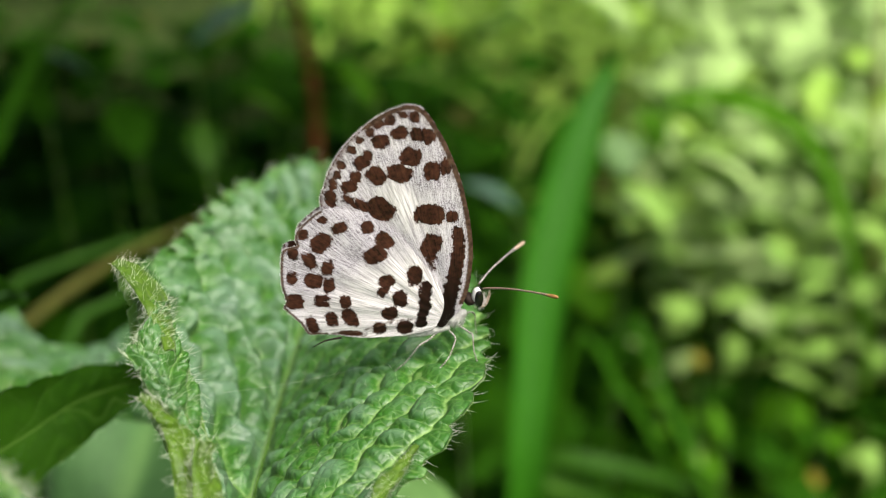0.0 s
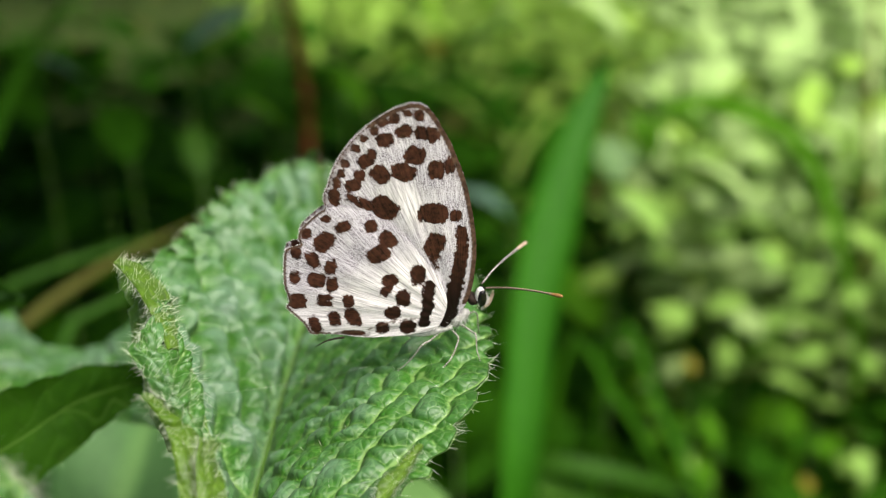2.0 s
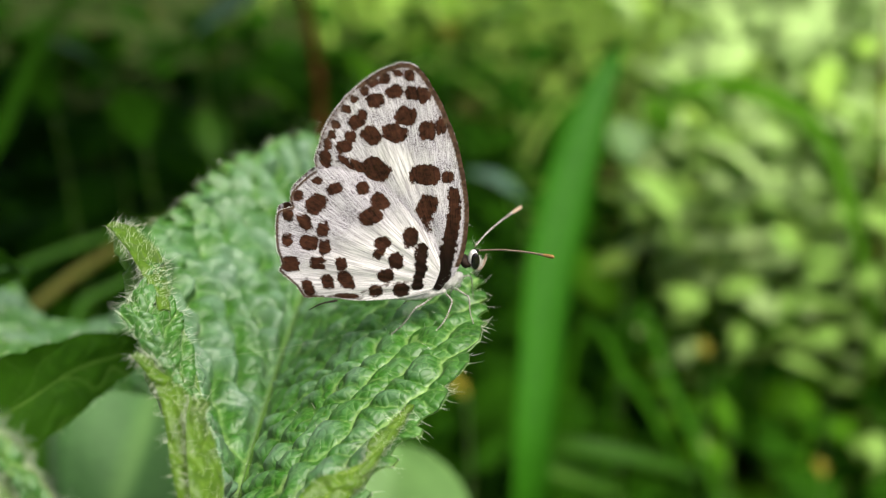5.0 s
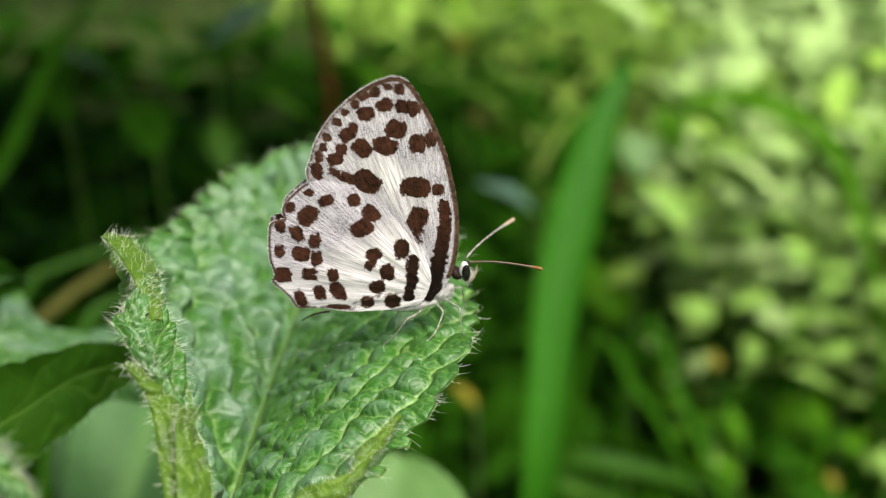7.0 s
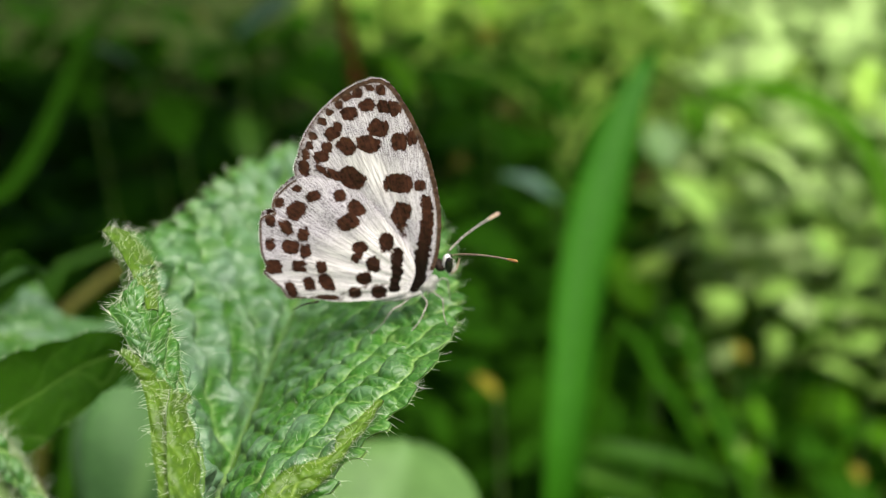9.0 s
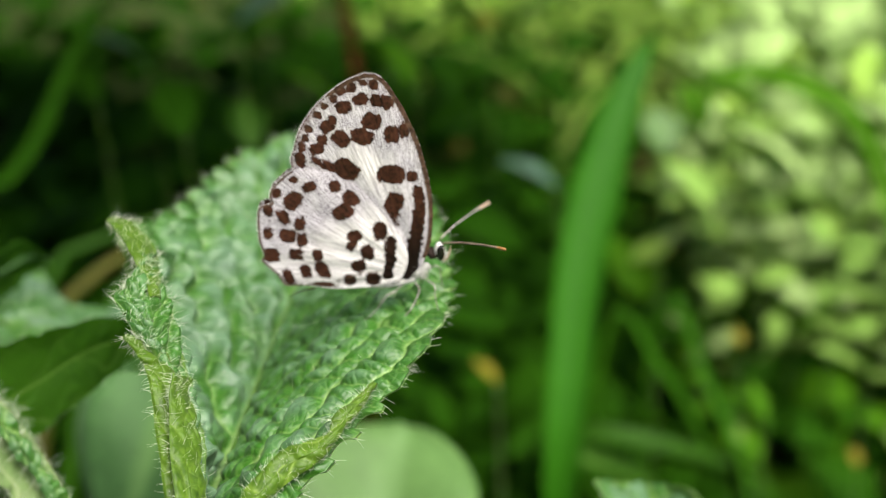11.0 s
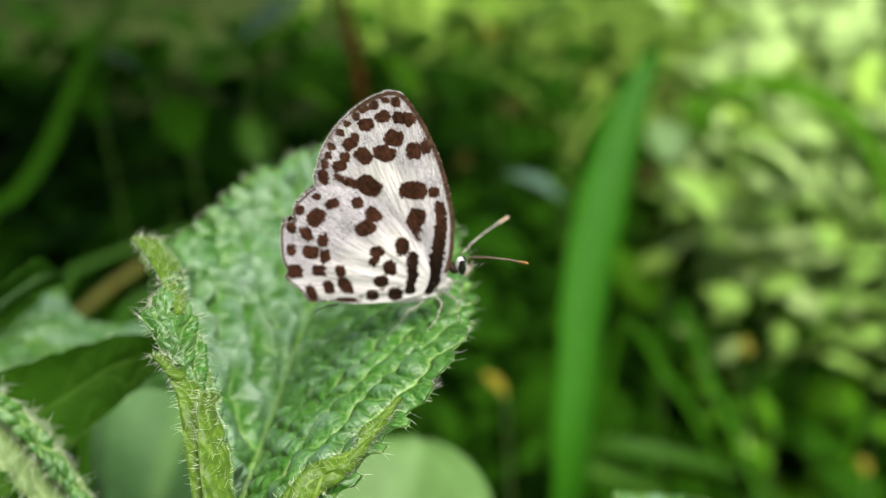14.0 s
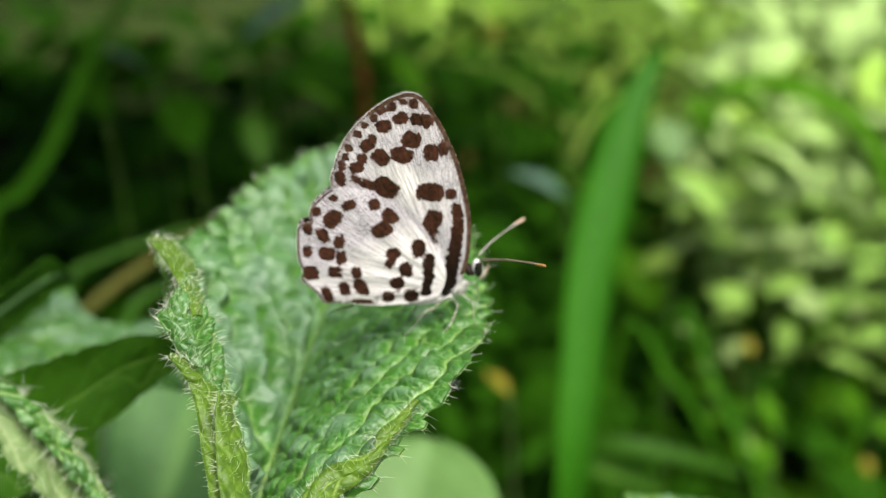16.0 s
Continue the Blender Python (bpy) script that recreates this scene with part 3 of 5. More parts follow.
def wing(name, edge, hub, spots, is_fore, y0, bow, parent, rings=150, n=480, side=-1):
    """One wing as a thin bowed sheet; the scales' pattern rides on it as attributes."""
    rim = even(edge, n, True)
    rim = rim + 0.035 * (lattice_noise(np.arange(n) * 0.8, np.zeros(n) + 3, 5) - 0.5)[:, None]
    r = np.linspace(0, 1, rings + 1)[1:]
    x = hub[0] + (rim[:, 0] - hub[0]) * r[:, None]
    z = hub[1] + (rim[:, 1] - hub[1]) * r[:, None]
    x, z = np.r_[hub[0], x.ravel()], np.r_[hub[1], z.ravel()]
    rr = np.r_[0, np.repeat(r, n)]
    theta, rad = np.arctan2(z + 0.3, x - 0.4), np.hypot(z + 0.3, x - 0.4)
    veins_n = 26 if is_fore else 22
    rib = 0.05 * np.cos(theta * veins_n) * np.clip(rad / 4, 0, 1)
    y = y0 * (1 - z / 18) + side * (bow * (1 - rr ** 2) + rib * 0.5)
    xs, zs = settle(x, z)
    pos = np.stack([xs, y, zs], 1)
    faces = [(0, 1 + (j + 1) % n, 1 + j) for j in range(n)]
    for i in range(rings - 1):
        a, b = 1 + i * n, 1 + (i + 1) * n
        faces += [(a + j, a + (j + 1) % n, b + (j + 1) % n, b + j) for j in range(n)]
    spot = spots_field(x, z, spots, 4 if is_fore else 9)
    to_rim = np.min(np.hypot(x[:, None] - rim[None, ::4, 0], z[:, None] - rim[None, ::4, 1]), 1)
    n_l = lattice_noise(x * 1.3 + 30, z * 1.3 + 30, 21)
    if is_fore:
        spot = np.maximum(spot, band_field(x, z, [(-0.46, -0.83), (-0.01, 0.74), (0.42, 3.21), (0.67, 5.26), (0.7, 6.6)], 0.6, 0.34))
        front = np.clip((x + 1.6) / 1.0, 0, 1) * (z > 1) + (z > 13.5)
        edge_f = np.clip((0.36 - to_rim) / 0.1, 0, 1) * np.clip(front, 0, 1)
        tip = np.clip((z - 12.6) / 1.6, 0, 1) * np.clip(1 - to_rim / 0.9, 0, 1)
        outer = (x < -1.7) & (z > 8.0)
        dust = np.clip(1 - to_rim / 0.75, 0, 1) * np.clip(0.3 + 1.6 * (lattice_noise(x * 2.4 + 20, z * 2.4 + 20, 41) - 0.4), 0, 0.75) * (z > 8.2)
        edge_f = np.maximum(edge_f, np.maximum(0.45 * tip, dust))
        edge_f = np.maximum(edge_f, np.where(outer, np.clip(1.2 - np.abs(to_rim - 0.06) / 0.08, 0, 1), 0))
        white_patch = np.exp(-(((x + 2.6) * 0.75 + (z - 8.6) * 0.6) / 1.1) ** 2 - (((z - 8.6) * 0.75 - (x + 2.6) * 0.6) / 2.4) ** 2)
        grey = np.clip(0.95 - 1.15 * white_patch + 0.5 * (n_l - 0.5), 0, 1)
    else:
        spot = np.maximum(spot, band_field(x, z, [(-1.64, -0.3), (-1.39, 1.13), (-1.28, 2.75)], 0.38, 0.38))
        fold = band_field(x, z, [(-1.75, 0.12), (-3.5, -0.1), (-5.3, -0.75), (-7.9, -1.15)], 0.1, 0.12)
        edge_f = np.maximum(0.9 * fold * (fold > 0.55), np.where((x < -7.4), np.clip(1.3 - np.abs(to_rim - 0.1) / 0.09, 0, 1), 0))
        edge_f = np.maximum(edge_f, 0.55 * np.clip(1 - to_rim / 0.07, 0, 1))
        lower = np.clip((6.2 + 0.55 * (x + 3) - z + 0.8 * (n_l - 0.5)) / 2.2, 0, 1)
        left = np.clip((-6.2 - x) / 1.5, 0, 1)
        grey = np.clip(1 - lower * (1 - 0.25 * left) + 0.35 * (n_l - 0.5), 0, 1)
    ob = mesh_object(name, pos * MM, faces, WING, parent, attrs={"spot": spot, "grey": grey, "edge": edge_f, "angle": theta * 45, "radius": rad * 0.35})
    return ob, rim


def banded(path, radius, parent, name, a, b, rings=46, tip=None, tip_len=0.12, bands=16, flare=1.0):
    """A thin limb ringed dark and white; tip: the material of its end."""
    p = even(path, rings)
    s = np.linspace(0, 1, rings)
    r = np.full(rings, radius)
    if tip is not None:
        r = radius * (1 + (flare - 1) * np.clip((s - (1 - tip_len * 1.6)) / tip_len, 0, 1)) * np.where(s > 0.985, 0.5, 1)
    else:
        r = radius * (1.15 - 0.55 * s)
    v, f = tube(p * MM, r * MM, 8)
    k = np.repeat(np.arange(rings - 1), 8)
    ids = (np.floor(k / (rings - 1) * bands * 2) % 2).astype(int)
    if tip is not None:
        ids[k / (rings - 1) > 1 - tip_len] = 2
    ids = np.r_[ids, ids[0], ids[-1]]
    return mesh_object(name, v, f, [a, b] + ([tip] if tip else []), parent, True, ids)


def butterfly():
    it = new("butterfly")
    it.matrix_world = pose(0.213 * MM, 64.5 * MM, 416.46 * MM, 8.75, 0, 2.97)
    rng = np.random.default_rng(11)
    for side, rings, n in ((-1, 150, 480), (1, 60, 240)):
        f, rim = wing("forewing", FORE_EDGE, (-1.8, 8.0), FORE_DISC + FORE_MARGIN, True, side * 0.3, 0.08, it, rings, n, side)
        h, rim2 = wing("hindwing", HIND_EDGE, (-4.6, 3.3), HIND_DISC + HIND_MARGIN, False, side * 0.52, 0.16, it, rings, n, side)
        for w, e, keep in ((f, rim, (rim[:, 0] < -1.3) & (rim[:, 1] > 8.2)), (h, rim2, (rim2[:, 0] < -7.2))):
            q = np.stack(settle(e[keep][:, 0], e[keep][:, 1]), 1)
            c = np.array([-2.0, 8.0]) if w is f else np.array([-4.6, 3.3])
            i = rng.integers(0, len(q), 420)
            way = q[i] - c
            way = way / np.linalg.norm(way, axis=1)[:, None] + rng.normal(size=(420, 2)) * 0.25
            root = np.stack([q[i, 0], side * (0.3 if w is f else 0.52) * (1 - q[i, 1] / 18) + rng.normal(size=420) * 0.03, q[i, 1]], 1)
            hv, hf = hairs(root * MM, np.stack([way[:, 0], rng.normal(size=420) * 0.2, way[:, 1]], 1), rng.uniform(0.05, 0.14, 420) * MM, 0.011 * MM, 0.3, 7)
            mesh_object("fringe", hv, hf, FUR, w, label="white fringe of fine scales")
        tail = even([(-6.6, side * 0.6, -0.8), (-7.6, side * 0.62, -1.0), (-8.4, side * 0.65, -1.45)] if side < 0 else [(-9.0, side * 0.42, 0.1), (-9.5, side * 0.5, 0.4), (-10.0, side * 0.5, 0.75)], 10)
        tv, tf = tube(tail * MM, np.linspace(0.07, 0.03, 10) * MM, 6)
        mesh_object("tail", tv, tf, DARK_SCALE, h, label="thin black wing tail")
    # body
    ab, af = tube(even([(0.2, 0, -0.5), (-1.6, 0, -0.9), (-3.6, 0, -0.8), (-5.4, 0, -0.5)], 24) * MM, np.array([0.36 * math.sin(math.pi * (0.25 + 0.7 * k / 23)) for k in range(24)]) * MM, 16)
    mesh_object("abdomen", ab, af, FUR, it)
    th = ball((0.55 * MM, 0, 0.1 * MM), (0.88 * MM, 0.28 * MM, 0.46 * MM), turn=Euler((0, radians(-40), 0)).to_matrix())
    mesh_object("thorax", *th, FUR, it, label="thorax furred in grey and white")
    n = 500
    d = rng.normal(size=(n, 3)); d /= np.linalg.norm(d, axis=1)[:, None]
    root = d * (0.62, 0.28, 0.6) * 0.95 + (0.55, 0, 0.1)
    hv, hf = hairs(root * MM, d + np.array([-0.5, 0, -0.4]), rng.uniform(0.15, 0.4, n) * MM, 0.014 * MM, 0.4, 12)
    mesh_object("thorax_hairs", hv, hf, FUR, it)
    hd = ball((1.88 * MM, 0, 1.66 * MM), (0.33 * MM, 0.33 * MM, 0.7 * MM))
    head = mesh_object("head", *hd, FUR, it, label="white head ringed with black")
    nk = tube(np.array([(1.2, 0, 1.35), (1.38, 0, 1.5), (1.55, 0, 1.65)]) * MM, np.array([0.34, 0.46, 0.42]) * MM, 16)
    mesh_object("collar", *nk, DARK_SCALE, it)
    for s in (-1, 1):
        mesh_object("eye", *ball((2.0 * MM, s * 0.25 * MM, 1.66 * MM), (0.28 * MM, 0.22 * MM, 0.62 * MM)), EYE_BLACK, head, label="large glossy black eye")
        pv, pf = tube(even([(2.15, s * 0.15, 1.0), (2.4, s * 0.17, 1.15), (2.58, s * 0.17, 1.5), (2.72, s * 0.17, 2.0)], 12) * MM, np.linspace(0.1, 0.012, 12) * MM, 8)
        mesh_object("palp", pv, pf, CLUB, head)
    n = 160
    d = rng.normal(size=(n, 3)); d /= np.linalg.norm(d, axis=1)[:, None]; d[:, 0] = np.abs(d[:, 0])
    hv, hf = hairs((d * (0.42, 0.3, 0.5) + (1.95, 0, 1.35)) * MM, d + (0.5, 0, -0.3), rng.uniform(0.12, 0.32, n) * MM, 0.014 * MM, 0.4, 14)
    mesh_object("face_hairs", hv, hf, FUR, head)
    # feelers
    banded([(2.2, -0.2, 2.42), (3.1, -1.35, 3.2), (4.1, -2.65, 3.95), (5.1, -3.95, 4.6), (6.06, -5.14, 5.1)], 0.06, it, "antenna", DARK_SCALE, CLUB, 120, ORANGE, 0.12, 30, 1.8)
    banded([(1.98, 0.15, 2.5), (2.8, 1.9, 2.28), (3.75, 3.7, 1.95), (4.72, 5.5, 1.5), (5.67, 7.24, 1.0)], 0.055, it, "antenna", LEG_DARK, LEG, 120, CLUB, 0.22, 26, 2.1)
    # legs
    for k, foot in enumerate((((-0.6, -0.2, -0.9), (-1.25, -0.5, -1.3), (-1.75, -0.9, -1.35), (-2.5, -0.9, -2.5), (-3.3, -0.75, -3.45)),
                 ((0.2, -0.25, -0.75), (0.5, -0.9, -0.75), (0.45, -1.4, -0.8), (0.0, -2.2, -1.4), (-0.75, -2.75, -2.0)),
                 ((0.8, -0.3, -0.3), (1.35, -1.0, -0.3), (1.55, -1.5, -0.2), (1.6, -2.1, -0.9), (1.8, -2.4, -1.55)),
                 ((-0.5, 0.2, -0.9), (-1.1, 1.2, -1.1), (-1.6, 1.7, -1.6), (-2.4, 2.0, -3.0), (-2.9, 2.2, -3.7)),
                 ((0.3, 0.25, -0.7), (0.7, 1.2, -0.9), (0.8, 1.8, -1.4), (0.6, 2.1, -2.4), (0.5, 2.3, -3.0)),
                 ((0.9, 0.2, -0.2), (1.5, 1.2, -0.4), (1.9, 1.6, -0.8), (2.0, 1.8, -1.8), (2.1, 1.9, -2.6)))):
        banded(foot, 0.052, it, "leg", LEG, LEG_DARK, 130, None, bands=24 + k)
    return tagged(it, "small white butterfly with dark brown spots, wings closed, on a leaf", "butterfly")


# ---- the ground ----
def ground():
    n, size = 90, 60.0
    u = np.linspace(-1, 1, n)
    g = np.sign(u) * np.abs(u) ** 3 * size
    X, Y = np.meshgrid(g, g + 0.6, indexing="ij")
    Z = 0.02 * (lattice_noise(X * 9 + 30, Y * 9 + 30, 2) - 0.5) - 0.01
    i = np.arange(n * n).reshape(n, n)
    f = np.stack([i[:-1, :-1], i[1:, :-1], i[1:, 1:], i[:-1, 1:]], -1).reshape(-1, 4)
    ob = mesh_object("ground", np.stack([X, Y, Z], -1).reshape(-1, 3), f, SOIL)
    return tagged(ob, "dark mossy soil under the plants", "ground", kind="structure")


# ---- leaves and blades of the undergrowth ----
def leaf_template(rows=6, width=0.36, fold=0.22, droop=0.25):
    """A pointed leaf one long, along +y, with a thin body."""
    s = np.linspace(0, 1, rows)
    w = width * np.sin(np.pi * np.clip(s, 0.02, 1) ** 0.8) ** 0.9
    z = -droop * s ** 2
    v = np.concatenate([np.stack([-w, s, z + fold * w], 1), np.stack([0 * s, s, z], 1), np.stack([w, s, z + fold * w], 1)])
    f = []
    for i in range(rows - 1):
        f += [(i, rows + i, rows + i + 1, i + 1), (rows + i, 2 * rows + i, 2 * rows + i + 1, rows + i + 1)]
    k = len(v)
    v2 = v - (0, 0, 0.012)
    ring = list(range(rows)) + list(range(3 * rows - 1, 2 * rows - 1, -1))
    f2 = [tuple(j + k for j in q[::-1]) for q in f]
    rim = [(ring[i], ring[(i + 1) % len(ring)], ring[(i + 1) % len(ring)] + k, ring[i] + k) for i in range(len(ring))]
    return np.vstack([v, v2]), f + f2 + rim


def turns(yaw, pitch, roll):
    cy, sy, cp, sp, cr, sr = np.cos(yaw), np.sin(yaw), np.cos(pitch), np.sin(pitch), np.cos(roll), np.sin(roll)
    z, o = 0 * yaw, 1 + 0 * yaw
    M = lambda a: np.stack([np.stack(r, -1) for r in a], -2)
    return M(((cy, -sy, z), (sy, cy, z), (z, z, o))) @ M(((o, z, z), (z, cp, -sp), (z, sp, cp))) @ M(((cr, z, sr), (z, o, z), (-sr, z, cr)))


def strew(name, template, places, sizes, yaw, pitch, roll, mat, label, category):
    v, f = template
    R = turns(yaw, pitch, roll)
    P = np.einsum("nij,vj->nvi", R, v) * sizes[:, None, None] + places[:, None]
    F = (np.array([list(q) for q in f])[None] + (np.arange(len(places)) * len(v))[:, None, None]).reshape(-1, 4)
    return tagged(mesh_object(name, P.reshape(-1, 3), F, mat), label, category, kind="stuff")


def grass_strip(path, width, face, rows=24, fold=0.25, thick=0.4):
    """A blade of grass: path in mm, width in mm, face: the way its flat side looks."""
    p = even(path, rows)
    s = np.linspace(0, 1, rows)
    w = width * 0.5 * np.clip(np.minimum(0.15 + 0.85 * s, 0.9) / 0.9, 0, 1) * np.clip((1 - s) / 0.22, 0, 1) ** 0.6 + 0.3
    tan = np.gradient(p, axis=0); tan /= np.linalg.norm(tan, axis=1)[:, None]
    sd = np.cross(tan, np.asarray(face, float)); sd /= np.linalg.norm(sd, axis=1)[:, None]
    nr = np.cross(sd, tan)
    rowsv = []
    for k in (-1, -0.5, 0, 0.5, 1):
        rowsv.append(p + sd * (w * k)[:, None] + nr * (w * abs(k) * fold)[:, None])
    v = np.stack(rowsv, 1).reshape(-1, 3)
    i = np.arange(rows * 5).reshape(rows, 5)
    f = np.stack([i[:-1, :-1], i[:-1, 1:], i[1:, 1:], i[1:, :-1]], -1).reshape(-1, 4)
    k = len(v)
    ring = np.r_[i[0, :-1], i[:-1, -1], i[-1, :0:-1], i[:0:-1, 0]]
    rim = np.stack([ring, np.roll(ring, -1), np.roll(ring, -1) + k, ring + k], -1)
    v2 = v - np.repeat(nr, 5, 0) * thick
    return np.vstack([v, v2]) * MM, np.vstack([f, f[:, ::-1] + k, rim])


def grass_blade(path, width, face, mat, label):
    thing = new("grass_blade")
    v, f = grass_strip(path, width, face)
    mesh_object("blade", v, f, mat, thing)
    p = even(path, 24)
    rv, rf = tube(p * MM, np.linspace(0.05, 0.012, 24) * width * MM, 6)
    mesh_object("midrib", rv, rf, mat, thing)
    return tagged(thing, label, "grass")


ground()
# the leaf that carries the butterfly: a trough, its ribs level, both sides rising
MAIN = [
    [(-11.2, 43.9, 406.5), (-12.1, 51.9, 409.7), (-14.6, 57.6, 416.3), (-18.9, 65.4, 419.6), (-21.6, 72.0, 416.4), (-21.4, 84.0, 413.3), (-19.2, 98.0, 412.6), (-12.5, 108.5, 412.4)],
    [(-11.9, 40, 406.6), (-12.0, 47.5, 408.8), (-13.6, 54.5, 411.0), (-18.2, 64, 411), (-18.0, 75, 409.8), (-17.2, 86, 409), (-15.8, 98, 409.3), (-12.2, 107.8, 412)],
    [(-11.9, 40, 405.0), (-12.0, 48, 405.2), (-12.2, 56, 405.4), (-12.25, 64, 405.4), (-12.05, 74, 405.4), (-11.6, 86, 405.8), (-11.5, 98, 408), (-12, 107.4, 411.8)],
    [(-12.2, 40, 405.8), (-10.2, 46.5, 408.4), (-7.8, 53.7, 410.2), (-5.4, 61.5, 411.6), (-4.2, 70.5, 411.6), (-4.7, 83, 411), (-7.6, 96.5, 411), (-11.8, 107.2, 411.8)],
    [(-11.6, 40, 406), (-7.0, 45, 409.6), (-2.3, 51.5, 412.5), (1.9, 58.1, 414.2), (3.0, 66.5, 414.4), (1.5, 80, 414), (-4, 95, 413), (-11.5, 107, 412)],
]
main = quilted_leaf("leaf", MAIN, [LEAF_TOP, LEAF_UNDER], rows=540, cols=130, puff=(1.45, 0.66), stripe=(3.0, 2.1), cell=(2.4, 2.0), slope=(0.5, 0.7), vein_show=(0.4, 0.9), rib_r=0.2, tooth=(3.4, 2.6), tooth_depth=(1.0, 0.95), hair_len=1.1, hair_margin=520, hair_face=260)


# its left margin turns over near the stalk in four crumpled flaps
def flap(outer, inner, mats, swell, **kw):
    toward = np.array((0.2, -0.75, 0.55)) * swell
    lines = [[tuple((1 - w) * np.array(p) + w * np.array(r) + toward * 4 * w * (1 - w)) for p, r in zip(outer, inner)] for w in (0, 0.25, 0.5, 0.75, 1)]
    return quilted_leaf("flap", lines, mats, parent=main, vein_show=(0.3, 0.3), **kw)


flap([(-14.7, 53.1, 416.5), (-15.7, 53.7, 417.3), (-16.7, 54.9, 418.0), (-17.6, 56.1, 418.7), (-17.3, 57.4, 419.0), (-17.2, 59.0, 419.2), (-16.6, 60.4, 419.5)],
     [(-12.9, 53.6, 413.4), (-13.2, 54.9, 414.8), (-13.7, 55.9, 416.0), (-14.6, 58.1, 416.8), (-15.3, 59.9, 417.4), (-16.0, 61.4, 418.0), (-16.7, 63.0, 418.5)],
     [LEAF_TOP, LEAF_UNDER], 0.5, rows=170, cols=34, puff=0.62, stripe=1.3, cell=1.15, tooth=(2.2, 3.6), tooth_depth=(0.35, 0.3), hair_margin=190, hair_face=260, hair_len=1.15, seed=12, wave=0.9)
flap([(-15.7, 57.3, 418.3), (-16.4, 58.7, 418.9), (-17.2, 59.7, 419.5), (-18.2, 61.2, 420.0), (-19.2, 62.6, 420.3), (-20.2, 63.8, 420.6)],
     [(-15.2, 59.1, 417.1), (-15.9, 60.7, 417.9), (-16.5, 62.2, 418.6), (-17.4, 63.7, 419.2), (-18.8, 65.0, 419.7), (-20.3, 65.8, 420.0)],
     [LEAF_FOLD, LEAF_FOLD], 0.45, rows=120, cols=24, puff=0.22, stripe=2.0, cell=1.1, tooth=(9, 4.5), tooth_depth=(0.1, 0.2), hair_margin=170, hair_face=130, hair_len=1.0, seed=15, wave=0.4)
flap([(-12.1, 44.4, 410.0), (-13.4, 48.1, 412.6), (-14.0, 49.9, 413.7), (-14.4, 51.2, 414.9), (-14.9, 52.2, 416.0), (-15.6, 52.8, 416.9), (-16.4, 53.3, 417.6)],
     [(-10.7, 46.0, 408.6), (-11.7, 49.8, 411.3), (-12.2, 51.8, 412.6), (-12.8, 53.2, 413.7), (-13.7, 54.4, 415.0), (-14.8, 55.3, 416.0), (-16.6, 55.6, 416.3)],
     [LEAF_FOLD, LEAF_FOLD], 0.75, rows=130, cols=30, puff=0.25, stripe=1.8, cell=1.2, tooth=(9, 4), tooth_depth=(0.1, 0.2), hair_margin=120, hair_face=260, hair_len=0.9, seed=16, wave=0.4)
flap([(-11.3, 43.7, 410.7), (-12.5, 47.4, 413.2), (-13.0, 49.5, 414.5), (-13.1, 50.5, 415.5), (-13.0, 51.0, 416.0), (-13.0, 51.3, 416.3)],
     [(-10.0, 44.9, 409.5), (-11.1, 48.8, 412.1), (-11.7, 50.8, 413.5), (-12.3, 51.9, 414.4), (-12.3, 52.4, 414.7), (-12.2, 52.7, 415.0)],
     [LEAF_FOLD, LEAF_FOLD], 0.3, rows=90, cols=20, puff=0.18, stripe=1.6, cell=1.0, tooth=(9, 2.4), tooth_depth=(0.1, 0.45), hair_margin=120, hair_face=110, hair_len=0.9, seed=17, wave=0.3)
CURL_OUT = [(-1.3, 54.7, 413.5), (-2.0, 52.8, 413.0), (-3.1, 50.6, 412.4), (-4.2, 49.1, 411.7), (-5.6, 48.0, 411.2), (-6.7, 46.9, 410.7), (-7.8, 45.2, 410.0)]
CURL_IN = [(-1.6, 54.3, 413.9), (-3.5, 51.8, 413.3), (-4.1, 50.3, 412.9), (-5.3, 49.7, 412.6), (-6.7, 49.3, 412.3), (-7.7, 47.8, 411.7), (-9.1, 45.9, 411.0)]
quilted_leaf("curl", [[tuple((1 - w) * a + w * b + c * 4 * w * (1 - w) for a, b, c in zip(p, r, (0.1, -0.35, 0.25))) for p, r in zip(CURL_OUT, CURL_IN)] for w in (0, 0.25, 0.5, 0.75, 1)],
    [LEAF_FOLD, LEAF_FOLD], rows=110, cols=22, puff=0.22, stripe=2.4, cell=1.2, tooth=(6, 3.2), tooth_depth=(0.05, 0.5), hair_margin=200, hair_face=200, seed=14, parent=main, wave=0.3)
tagged(main, "broad green hairy leaf, quilted and toothed, carrying the butterfly", "leaf")
stalk = even([(-12.9, 41, 404.8), (-13.2, 34, 402), (-17, 30, 380), (-22, 34, 300), (-26, 40, 0)], 60)
mesh_object("stalk", *tube(stalk * MM, np.linspace(0.9, 1.8, 60) * MM, 10), LEAF_UNDER, main)
butterfly()

# a single thread of spider silk across the leaf
thread = even([(-14.2, 64.3, 411.2), (-11.1, 64.8, 411.4), (-8.1, 65.2, 411.8), (-4.9, 65.7, 412.4)], 24)
tagged(mesh_object("spider_thread", *tube(thread * MM, np.full(24, 0.0035) * MM, 5), HAIR), "fine white spider thread stretched across the leaf", "spider thread")

# ---- neighbouring leaves of the same plant ----
def plant_leaf(lines, mats, label, **kw):
    return tagged(quilted_leaf("leaf", lines, mats, **kw), label, "leaf")


